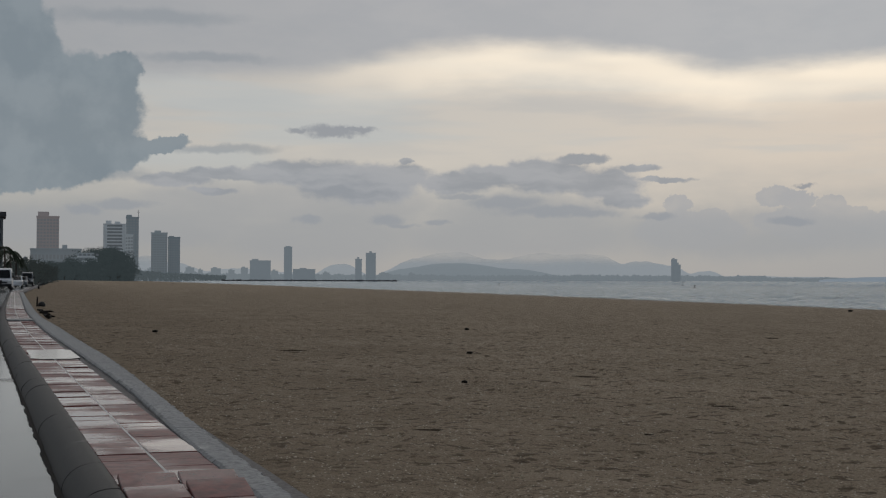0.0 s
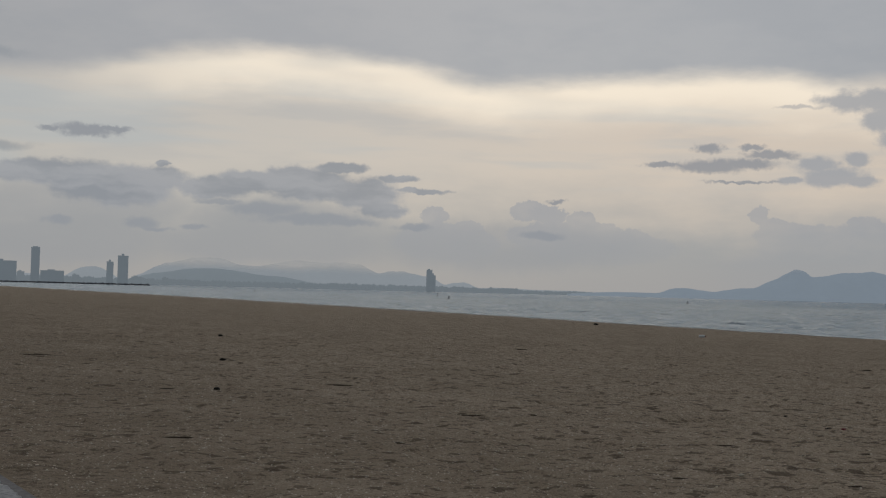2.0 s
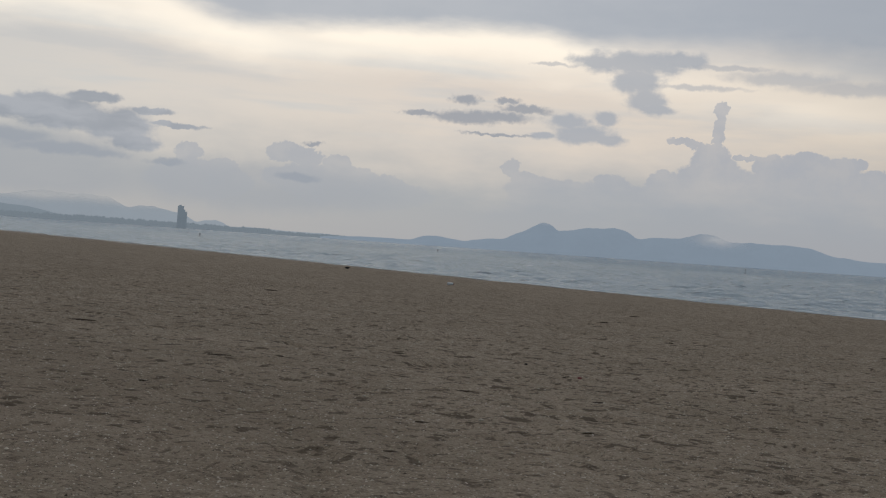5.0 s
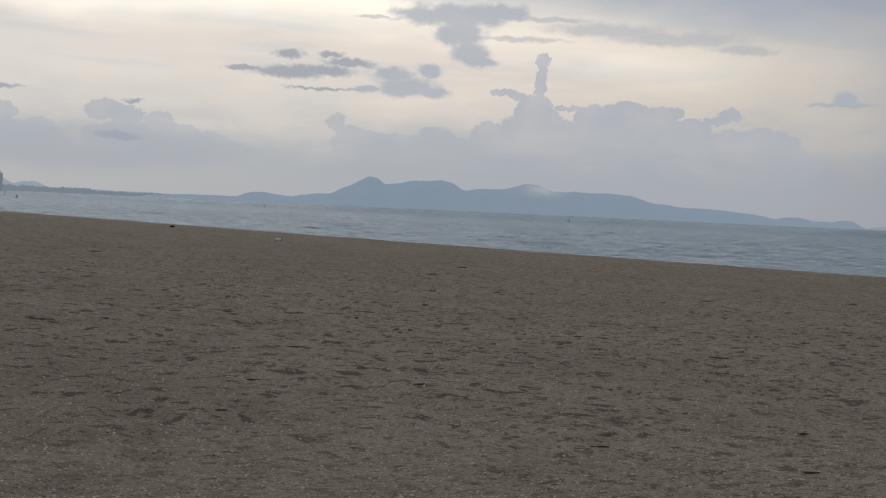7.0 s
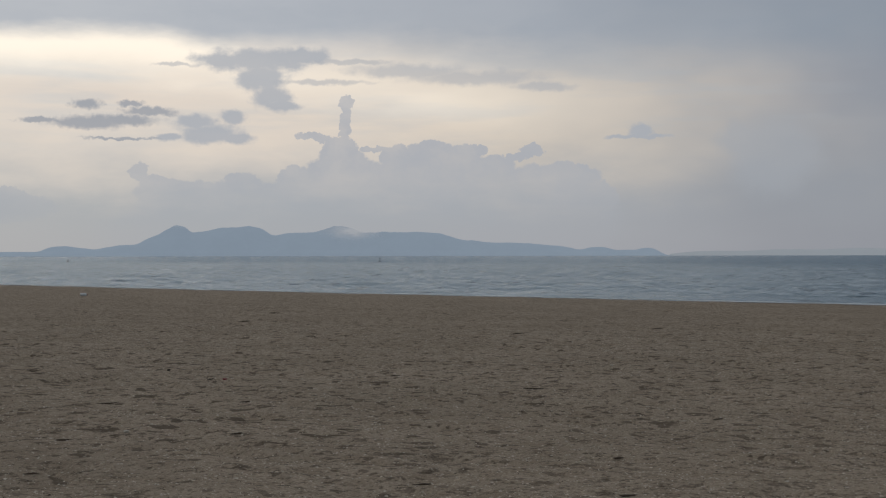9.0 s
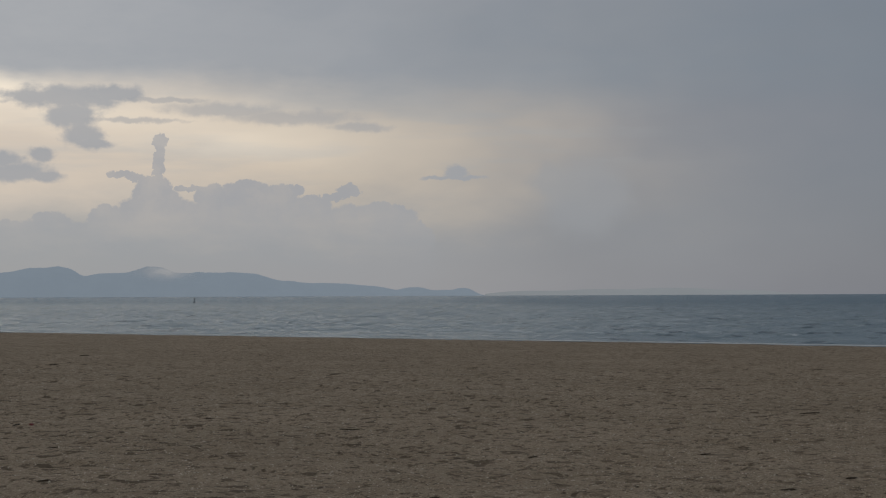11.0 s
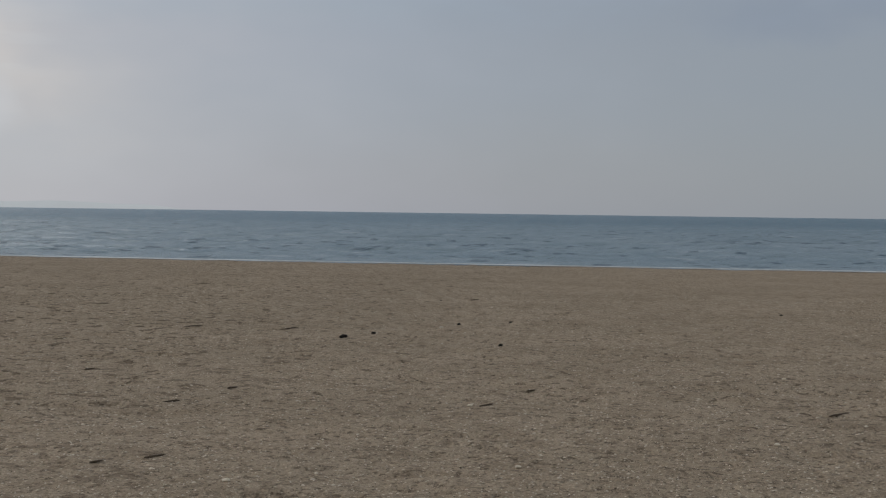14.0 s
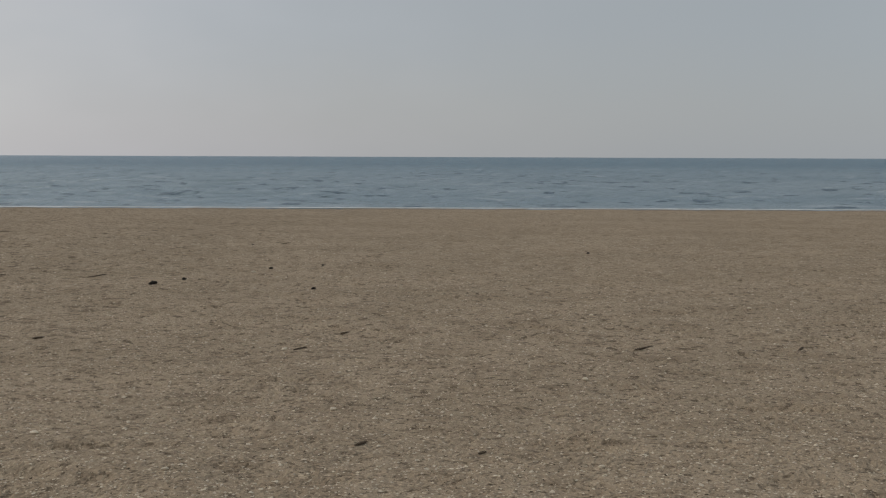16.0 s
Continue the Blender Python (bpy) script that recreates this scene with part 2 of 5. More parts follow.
    sky = g.mix(g.math("MULTIPLY", g.span(d, 1.2, 0.72), 0.85), sky, tone)
    d = frayed(lobes(v3, UNDER, 1.1), (0.5, 1.0, 1.0), 1.5, 0.9)
    sky = g.mix(g.math("MULTIPLY", g.span(d, 1.3, 0.5), 0.7), sky, srgb(146, 151, 158))
    d = frayed(lobes(v3, HIGH, 1.1), (0.4, 1.0, 1.0), 1.2, 0.8)
    sky = g.mix(g.math("MULTIPLY", g.span(d, 1.4, 0.4), 0.6), sky, srgb(140, 147, 154))
    d = lobes(v3, DRIFT, 1.32)
    d = frayed(d, (0.6, 1.0, 1.0), 1.6, 1.1)
    sky = g.mix(g.math("MULTIPLY", g.span(d, 1.2, 0.5), 0.8), sky, srgb(158, 162, 168))
    d = frayed(lobes(v3, THIN, 1.1), (0.5, 1.0, 1.0), 1.4, 1.0)
    sky = g.mix(g.math("MULTIPLY", g.span(d, 1.4, 0.5), 0.55), sky, srgb(158, 161, 166))
    d = lobes(warped((0.5, 0.25, 0), 1.2, (0.6, 0.26, 0), 3.2), SCRAPS, 1.4)
    d = frayed(d, (0.6, 1.0, 1.0), 2.2, 0.8)
    sky = g.mix(g.math("MULTIPLY", g.span(d, 1.3, 0.5), 0.8), sky, srgb(142, 146, 153))
    v4 = warped((0.8, 0.8, 0), 0.5, (0.4, 0.4, 0), 2.4)
    d = lobes(v4, STORM)
    tone = g.mix(g.span(g.noise(flat, 0.45, 4.0, 0.55, 0, "2D"), 0.35, 0.68), srgb(124, 135, 143), srgb(134, 144, 151))
    d = frayed(d, (0.8, 1.0, 1.0), 0.8, 0.45)
    sky = g.mix(g.math("MULTIPLY", g.span(d, 1.1, 0.9), 0.95), sky, tone)
    back = g.add("ShaderNodeBackground")
    g.put(back.inputs[0], sky)
    back.inputs[1].default_value = 1.0
    out = g.add("ShaderNodeOutputWorld")
    g.tree.links.new(back.outputs[0], out.inputs[0])


build_world()
sun = new("sun", bpy.data.lights.new("sun", "SUN"))
sun.data.energy, sun.data.angle, sun.data.color = 0.3, radians(80), (1.0, 0.92, 0.82)
sun.matrix_world = look(bearing(SUN_AZ, SUN_EL) * 50, (0, 0, 0))

# ---------------------------------------------------------------- materials


def material(name, rough=0.8, metal=0.0):
    m = bpy.data.materials.new(name)
    m.use_nodes = True
    m.node_tree.nodes.clear()
    g = Nodes(m.node_tree)
    p = g.add("ShaderNodeBsdfPrincipled")
    p.inputs["Roughness"].default_value, p.inputs["Metallic"].default_value = rough, metal
    out = g.add("ShaderNodeOutputMaterial")
    g.tree.links.new(p.outputs[0], out.inputs[0])
    return m, g, p


def where(g):
    return g.add("ShaderNodeNewGeometry").outputs["Position"]


def bump(g, p, height, distance, strength=1.0):
    b = g.add("ShaderNodeBump")
    b.inputs["Strength"].default_value, b.inputs["Distance"].default_value = strength, distance
    g.put(b.inputs["Height"], height)
    g.put(p.inputs["Normal"], b.outputs[0])


def plain(name, colour, rough=0.7, metal=0.0, vary=0.25, scale=3.0, relief=0.0, spread=0.0, gloss=0.5):
    """A surface with a base colour that varies at two scales; spread varies it from piece to piece."""
    m, g, p = material(name, rough, metal)
    p.inputs["Specular IOR Level"].default_value = gloss
    pos = where(g)
    a, b = g.noise(pos, scale, 4.0), g.noise(pos, scale * 9, 3.0)
    f = g.math("ADD", g.math("MULTIPLY", a, 0.6), g.math("MULTIPLY", b, 0.4))
    if spread:
        f = g.math("ADD", f, g.math("MULTIPLY", g.math("SUBTRACT", g.add("ShaderNodeObjectInfo").outputs["Random"], 0.5), spread))
    dark = tuple(c * (1 - vary) for c in colour) + (1,)
    light = tuple(min(1, c * (1 + vary)) for c in colour) + (1,)
    g.put(p.inputs["Base Color"], g.mix(g.span(f, 0.3, 0.7), dark, light))
    g.put(p.inputs["Roughness"], g.span(b, 0.3, 0.7, max(0.02, rough - 0.1), min(1, rough + 0.1)))
    if relief:
        bump(g, p, f, relief)
    return m


def sand_material():
    m, g, p = material("beach_sand", 0.95)
    p.inputs["Specular IOR Level"].default_value = 0.12
    pos = where(g)
    broad = g.noise(pos, 0.35, 4.0, 0.6)
    mid = g.noise(pos, 3.5, 5.0, 0.6)
    grain = g.noise(pos, 75.0, 2.0, 0.6)
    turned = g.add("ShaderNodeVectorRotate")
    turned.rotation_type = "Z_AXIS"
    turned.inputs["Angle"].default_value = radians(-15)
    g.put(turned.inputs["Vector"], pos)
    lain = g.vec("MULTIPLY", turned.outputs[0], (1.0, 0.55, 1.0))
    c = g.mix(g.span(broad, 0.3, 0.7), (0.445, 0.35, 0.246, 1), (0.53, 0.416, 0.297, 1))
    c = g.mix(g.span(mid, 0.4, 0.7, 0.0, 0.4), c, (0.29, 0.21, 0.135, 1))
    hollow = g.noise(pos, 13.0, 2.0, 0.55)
    # hollows and scuffs with their shade painted in dark, crumbs of shell
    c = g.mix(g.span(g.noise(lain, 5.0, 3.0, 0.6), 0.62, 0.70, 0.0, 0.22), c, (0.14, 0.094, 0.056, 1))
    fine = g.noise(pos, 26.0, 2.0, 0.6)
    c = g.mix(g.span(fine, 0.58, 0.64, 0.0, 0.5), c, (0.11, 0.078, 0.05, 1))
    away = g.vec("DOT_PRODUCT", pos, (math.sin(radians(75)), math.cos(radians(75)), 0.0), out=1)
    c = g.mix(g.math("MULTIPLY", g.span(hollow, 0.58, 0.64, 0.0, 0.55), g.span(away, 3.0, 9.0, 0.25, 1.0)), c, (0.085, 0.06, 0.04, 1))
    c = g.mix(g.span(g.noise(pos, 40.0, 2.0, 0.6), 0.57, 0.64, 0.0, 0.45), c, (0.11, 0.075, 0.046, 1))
    c = g.mix(g.span(g.noise(pos, 33.0, 1.0, 0.5), 0.67, 0.72, 0.0, 0.8), c, (0.66, 0.53, 0.38, 1))
    c = g.mix(g.span(grain, 0.60, 0.66, 0.0, 0.8), c, (0.70, 0.57, 0.42, 1))
    # shade of dents painted on the open beach, then sand wetted by last waves
    along = g.vec("DOT_PRODUCT", pos, (math.sin(radians(75)), math.cos(radians(75)), 0.0), out=1)
    down = g.vec("DOT_PRODUCT", pos, (-math.sin(radians(15)), math.cos(radians(15)), 0.0), out=1)
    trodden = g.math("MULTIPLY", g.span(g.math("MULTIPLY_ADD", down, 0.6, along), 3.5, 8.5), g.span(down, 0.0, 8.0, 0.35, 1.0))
    dent_shade = g.math("MULTIPLY", g.span(g.noise(pos, 4.8, 3.0, 0.55), 0.595, 0.64, 0.0, 0.76), trodden)
    c = g.mix(dent_shade, c, (0.10, 0.07, 0.045, 1))
    scuff_shade = g.math("MULTIPLY", g.span(g.noise(g.vec("ADD", pos, (31.0, 0.0, 0.0)), 9.0, 3.0, 0.55), 0.59, 0.64, 0.0, 0.65), trodden)
    c = g.mix(scuff_shade, c, (0.095, 0.067, 0.044, 1))
    # damp sand where rain runs off the promenade
    damp = g.math("MULTIPLY", g.span(down, 3.0, 9.0), g.span(g.math("MULTIPLY_ADD", broad, 8.0, along), 14.0, 4.0, 0.0, 0.34))
    c = g.mix(damp, c, (0.16, 0.115, 0.075, 1))
    ragged = g.math("MULTIPLY_ADD", g.math("SUBTRACT", broad, 0.5), 2.5, along)
    wet = g.span(ragged, SHORE - 2.2, SHORE - 0.6)
    c = g.mix(g.math("MULTIPLY", wet, 0.45), c, (0.11, 0.085, 0.062, 1))
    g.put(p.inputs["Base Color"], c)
    g.put(p.inputs["Roughness"], g.span(wet, 0.0, 1.0, 0.95, 0.45))
    h = g.math("ADD", g.math("MULTIPLY", grain, 0.3), g.math("MULTIPLY", g.noise(pos, 15.0, 4.0, 0.7), 1.5))
    h = g.math("ADD", h, g.math("ADD", g.math("MULTIPLY", hollow, -0.9), g.math("MULTIPLY", fine, -0.6)))
    bump(g, p, h, 0.048, 1.0)
    return m


def sea_material():
    m, g, p = material("sea_water", 0.12)
    pos = where(g)
    # waves run along the shore
    turned = g.add("ShaderNodeVectorRotate")
    turned.rotation_type = "Z_AXIS"
    turned.inputs["Angle"].default_value = radians(-15)
    g.put(turned.inputs["Vector"], pos)
    t = turned.outputs[0]
    swell = g.noise(g.vec("MULTIPLY", t, (1.0, 0.45, 1.0)), 0.33, 2.0, 0.5)
    chop = g.noise(g.vec("MULTIPLY", t, (1.0, 0.6, 1.0)), 2.2, 3.0, 0.55)
    big = g.noise(g.vec("MULTIPLY", t, (1.0, 0.25, 1.0)), 0.03, 3.0, 0.6)
    c = g.mix(g.span(big, 0.35, 0.65), (0.215, 0.275, 0.30, 1), (0.255, 0.31, 0.332, 1))
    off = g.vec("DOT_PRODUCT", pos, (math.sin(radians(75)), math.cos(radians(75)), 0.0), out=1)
    # far water: the darker, bluer band is put into the colour
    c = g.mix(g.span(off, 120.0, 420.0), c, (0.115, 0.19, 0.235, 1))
    # pale strokes painted on the crests: thin foam and the sparkle of ripples
    crest = g.noise(g.vec("MULTIPLY", t, (0.4, 0.16, 1.0)), 0.9, 4.0, 0.62)
    c = g.mix(g.span(crest, 0.57, 0.69, 0.0, 0.55), c, (0.46, 0.50, 0.52, 1))
    # dark strokes painted in for steep wave faces that mirror less sky
    back = g.noise(g.vec("MULTIPLY", g.vec("ADD", t, (40.0, 0.0, 0.0)), (0.5, 0.42, 1.0)), 1.1, 3.0, 0.6)
    c = g.mix(g.span(back, 0.585, 0.65, 0.0, 0.78), c, (0.045, 0.075, 0.095, 1))
    h = g.math("ADD", g.math("MULTIPLY", swell, 1.0), g.math("MULTIPLY", chop, 0.4))
    wave = g.add("ShaderNodeBump")
    wave.inputs["Distance"].default_value = 0.85
    g.put(wave.inputs["Height"], h)
    # a choppy surface mirrors a steady share of the sky, the rest is the water's own colour
    body, shine, both = g.add("ShaderNodeBsdfDiffuse"), g.add("ShaderNodeBsdfGlossy"), g.add("ShaderNodeMixShader")
    g.put(body.inputs["Color"], c)
    shine.inputs["Roughness"].default_value = 0.08
    shine.inputs["Color"].default_value = (0.87, 0.94, 1.0, 1)
    g.put(shine.inputs["Normal"], wave.outputs[0])
    skew = g.add("ShaderNodeFresnel")
    skew.inputs["IOR"].default_value = 1.34
    g.put(skew.inputs["Normal"], wave.outputs[0])
    g.put(both.inputs[0], g.span(skew.outputs[0], 0.05, 0.8, 0.0, 0.58, False))
    g.tree.links.new(body.outputs[0], both.inputs[1])
    g.tree.links.new(shine.outputs[0], both.inputs[2])
    out = [n for n in g.tree.nodes if n.type == "OUTPUT_MATERIAL"][0]
    g.tree.links.new(both.outputs[0], out.inputs[0])
    g.tree.nodes.remove(p)
    return m


def wet_material(name, dry, damp, spread, rough_dry=0.6, scale=2.2, lo=0.42, hi=0.56, gloss=0.5):
    """Rain-wet paving: films of standing water between damp patches."""
    m, g, p = material(name, 0.5)
    pos = where(g)
    rnd = g.add("ShaderNodeObjectInfo").outputs["Random"]
    a, b = g.noise(pos, scale, 4.0), g.noise(pos, scale * 12, 4.0, 0.65)
    f = g.math("ADD", a, g.math("MULTIPLY", g.math("SUBTRACT", rnd, 0.5), spread))
    pool = g.span(f, lo, hi)
    c = g.mix(g.span(b, 0.35, 0.65), tuple(1.15 * x for x in dry) + (1,), tuple(0.6 * x for x in dry) + (1,))
    c = g.mix(g.math("MULTIPLY", rnd, 0.6), c, damp + (1,))
    g.put(p.inputs["Base Color"], c)
    g.put(p.inputs["Roughness"], g.span(pool, 0.0, 1.0, rough_dry, 0.11))
    p.inputs["IOR"].default_value, p.inputs["Specular IOR Level"].default_value = 1.45, gloss
    bump(g, p, g.math("MULTIPLY", b, g.math("SUBTRACT", 1.0, pool)), 0.004, 0.7)
    return m


def distant(name, colour, haze_glow, mist=None, wreath=None):
    """Land, towns and trees behind miles of evening haze, which is painted on as a glow."""
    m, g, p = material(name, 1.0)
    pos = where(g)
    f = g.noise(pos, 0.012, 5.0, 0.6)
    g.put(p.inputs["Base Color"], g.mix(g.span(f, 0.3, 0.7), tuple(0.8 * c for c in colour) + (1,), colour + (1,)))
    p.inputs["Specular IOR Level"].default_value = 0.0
    # the haze is put in as emission, no lamp is meant
    p.inputs["Emission Color"].default_value = haze_glow + (1,)
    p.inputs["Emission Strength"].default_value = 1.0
    if mist:
        # cloud that hides the tops
        sep = g.add("ShaderNodeSeparateXYZ")
        g.put(sep.inputs[0], pos)
        h = g.math("MULTIPLY_ADD", g.math("SUBTRACT", g.noise(pos, 0.004, 4.0, 0.6), 0.5), mist[2], sep.outputs[2])
        solid = g.span(h, mist[0], mist[1], 1.0, 0.12)
        if wreath:
            # a wreath of cloud that clings to one slope
            a = radians(wreath[0])
            side = g.math("SUBTRACT", g.vec("DOT_PRODUCT", pos, (math.cos(a), -math.sin(a), 0.0), out=1), 0.0)
            rise = g.math("MULTIPLY", g.math("SUBTRACT", sep.outputs[2], wreath[1]), 3.5)
            off = g.math("SQRT", g.math("ADD", g.math("MULTIPLY", side, side), g.math("MULTIPLY", rise, rise)))
            torn = g.math("MULTIPLY_ADD", g.math("SUBTRACT", g.noise(pos, 0.02, 4.0, 0.6), 0.5), 110.0, off)
            solid = g.math("MULTIPLY", solid, g.span(torn, 0.0, wreath[2], 0.08, 1.0))
        g.put(p.inputs["Alpha"], solid)
    return m


SHORE, SEA = 64.0, -1.22
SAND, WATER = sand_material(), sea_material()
FOAM = plain("sea_foam", (0.56, 0.57, 0.57), 0.6, vary=0.2, scale=4.0)
TILE = wet_material("red_paving_tile", (0.20, 0.05, 0.042), (0.15, 0.06, 0.052), 0.14, 0.5, 1.1, 0.36, 0.64)
CAPPING = wet_material("grey_concrete_cap", (0.34, 0.34, 0.335), (0.27, 0.27, 0.27), 0.1, 0.66, 2.6, 0.6, 0.85, 0.4)
MORTAR = wet_material("dark_wet_mortar", (0.17, 0.155, 0.148), (0.12, 0.11, 0.105), 0.2, 0.7, 2.2, 0.55, 0.85, 0.35)
GROUT = plain("pale_grout", (0.66, 0.63, 0.6), 0.5)
KERB = wet_material("dark_kerb_stone", (0.02, 0.02, 0.021), (0.013, 0.013, 0.014), 0.2, 0.55, 2.5, 0.62, 1.0, 0.22)
ROAD = wet_material("wet_asphalt", (0.05, 0.052, 0.055), (0.05, 0.05, 0.055), 0.0, 0.35, 0.5, 0.28, 0.42, 0.24)
EARTH = plain("roadside_earth", (0.14, 0.12, 0.10), 0.9, scale=0.6)
DENT_WEED_BROWN = plain("dent_and_weed_brown", (0.095, 0.07, 0.048), 0.95, scale=25, relief=0.003, gloss=0.1)
DEBRIS = plain("dark_wet_wood", (0.022, 0.018, 0.015), 0.8, scale=20, gloss=0.12)
SHELL = plain("pale_shell", (0.62, 0.53, 0.40), 0.5, scale=30, spread=0.3)
BOTTLE = plain("white_plastic", (0.75, 0.75, 0.73), 0.35, vary=0.08)
RED = plain("red_plastic", (0.24, 0.035, 0.03), 0.4, vary=0.1)
RUBBER = plain("black_rubber", (0.02, 0.02, 0.021), 0.7)
GLASS = plain("dark_car_glass", (0.015, 0.018, 0.02), 0.08, vary=0.1)
WHITE_PAINT = plain("white_car_paint", (0.72, 0.73, 0.74), 0.25, vary=0.05)
GREY_PAINT = plain("grey_car_paint", (0.18, 0.19, 0.2), 0.25, vary=0.05)
CHROME = plain("dull_chrome", (0.6, 0.6, 0.6), 0.25, 1.0, vary=0.05)
LAMP_RED = plain("red_lamp_glass", (0.35, 0.02, 0.02), 0.2, vary=0.05)
LAMP_WHITE = plain("clear_lamp_glass", (0.8, 0.8, 0.78), 0.15, vary=0.05)
BARK = plain("grey_brown_bark", (0.09, 0.07, 0.055), 0.9, scale=8, relief=0.01)
# in distant() leaves and walls the last colour is haze painted as glow
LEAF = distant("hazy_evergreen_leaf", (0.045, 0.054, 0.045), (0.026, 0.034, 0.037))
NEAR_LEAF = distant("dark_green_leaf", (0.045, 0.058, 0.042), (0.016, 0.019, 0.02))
PALM_LEAF = plain("palm_leaf", (0.045, 0.06, 0.03), 0.6, vary=0.3, scale=2)
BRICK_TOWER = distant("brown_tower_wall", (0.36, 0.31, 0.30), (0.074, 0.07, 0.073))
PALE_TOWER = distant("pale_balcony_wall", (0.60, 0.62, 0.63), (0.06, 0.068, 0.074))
# shade of the balcony recesses put into a dark colour; terrace windows share it
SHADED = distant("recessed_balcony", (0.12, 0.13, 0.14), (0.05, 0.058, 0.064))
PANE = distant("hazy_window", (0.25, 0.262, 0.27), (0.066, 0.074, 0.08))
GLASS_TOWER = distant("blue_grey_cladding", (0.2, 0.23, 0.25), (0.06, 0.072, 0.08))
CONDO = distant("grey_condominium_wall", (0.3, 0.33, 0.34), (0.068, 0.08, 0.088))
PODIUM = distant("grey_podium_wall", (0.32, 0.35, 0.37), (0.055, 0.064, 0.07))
CONCRETE = plain("weathered_concrete", (0.2, 0.215, 0.22), 0.85, vary=0.15, scale=0.3)
ROOF = plain("dark_roof_slab", (0.09, 0.09, 0.095), 0.8)
WINDOW = plain("dark_window_glass", (0.05, 0.06, 0.07), 0.2, vary=0.15, scale=0.2)
STEEL = plain("galvanised_steel", (0.35, 0.36, 0.37), 0.5, 0.6)
BUOY = plain("dark_buoy_paint", (0.03, 0.032, 0.035), 0.6)
# hills and far shore: most of their tone is painted haze glow
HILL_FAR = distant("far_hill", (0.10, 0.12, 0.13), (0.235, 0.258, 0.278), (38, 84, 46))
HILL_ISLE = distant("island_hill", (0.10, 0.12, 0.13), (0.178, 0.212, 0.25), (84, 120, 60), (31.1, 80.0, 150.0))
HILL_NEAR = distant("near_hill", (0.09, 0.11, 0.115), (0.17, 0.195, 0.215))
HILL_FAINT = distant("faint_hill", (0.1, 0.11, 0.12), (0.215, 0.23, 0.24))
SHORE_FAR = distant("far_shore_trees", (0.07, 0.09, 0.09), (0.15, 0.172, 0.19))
# far town walls carry the same painted haze glow
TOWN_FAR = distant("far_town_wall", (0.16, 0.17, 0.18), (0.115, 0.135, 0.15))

# ---------------------------------------------------------------- helpers for building


def part(name, bm, mat, parent=None, label="", smooth=False):
    me = bpy.data.meshes.new(name)
    bm.to_mesh(me)
    bm.free()
    me.materials.append(mat)
    if smooth:
        me.shade_smooth()
    ob = new(name, me)
    ob.parent = parent
    return tagged(ob, label) if label else ob


def thing(name, m, label, category, group="", kind=""):
    ob = new(name)
    ob.empty_display_size = 0.2
    ob.matrix_world = m
    return tagged(ob, label, category, group, kind)


def box(x0, x1, y0, y1, z0, z1, bevel=0.0, bm=None, segments=1):
    made = bmesh.new() if bm is None else bm
    vs = bmesh.ops.create_cube(made, size=1.0, matrix=Matrix.Translation(((x0 + x1) / 2, (y0 + y1) / 2, (z0 + z1) / 2))
                               @ Matrix.Diagonal((x1 - x0, y1 - y0, z1 - z0, 1)))["verts"]
    if bevel:
        es = list({e for v in vs for e in v.link_edges})
        bmesh.ops.bevel(made, geom=es, offset=bevel, segments=segments, affect="EDGES", profile=0.5)
    return made


def cyl(r0, r1, a, b, n=10, bm=None):
    made = bmesh.new() if bm is None else bm
    a, b = Vector(a), Vector(b)
    m = Matrix.Translation((a + b) / 2) @ (b - a).to_track_quat("Z", "Y").to_matrix().to_4x4()
    bmesh.ops.create_cone(made, cap_ends=True, segments=n, radius1=r0, radius2=r1, depth=(b - a).length, matrix=m)
    return made


def prism(profile, y0, y1, bevel=0.0):
    """A closed x-z outline drawn out along y."""
    bm = bmesh.new()
    near = [bm.verts.new((x, y0, z)) for x, z in profile]
    far = [bm.verts.new((x, y1, z)) for x, z in profile]
    n = len(profile)
    bm.faces.new(near)
    bm.faces.new(far[::-1])
    for i in range(n):
        bm.faces.new((near[i], far[i], far[(i + 1) % n], near[(i + 1) % n]))
    bmesh.ops.recalc_face_normals(bm, faces=bm.faces)
    if bevel:
        bmesh.ops.bevel(bm, geom=list(bm.edges), offset=bevel, segments=2, affect="EDGES", profile=0.5)
    return bm


def grid_mesh(name, X, Y, Z, mat, label, category, kind="structure", smooth=True):
    """A sheet from arrays of equal shape."""
    r, c = X.shape
    me = bpy.data.meshes.new(name)
    i = np.arange(r * c).reshape(r, c)
    quads = np.stack([i[:-1, :-1], i[1:, :-1], i[1:, 1:], i[:-1, 1:]], -1).reshape(-1, 4)
    me.vertices.add(r * c)
    me.vertices.foreach_set("co", np.stack([X, Y, Z], -1).astype(np.float32).ravel())
    me.loops.add(quads.size)
    me.loops.foreach_set("vertex_index", quads.astype(np.int32).ravel())
    me.polygons.add(len(quads))
    me.polygons.foreach_set("loop_start", (np.arange(len(quads)) * 4).astype(np.int32))
    me.polygons.foreach_set("loop_total", np.full(len(quads), 4, np.int32))
    me.update()
    me.validate()
    me.materials.append(mat)
    if smooth:
        me.shade_smooth()
    return tagged(new(name, me), label, category, "", kind)


def hashed(ix, iy, seed):
    h = (ix.astype(np.int64) * 374761393 + iy.astype(np.int64) * 668265263 + seed * 1442695041) & 0xFFFFFFFF
    h = ((h ^ (h >> 13)) * 1274126177) & 0xFFFFFFFF
    h = ((h ^ (h >> 15)) * 2246822519) & 0xFFFFFFFF
    return ((h ^ (h >> 16)) & 0xFFFFFF) / 0xFFFFFF


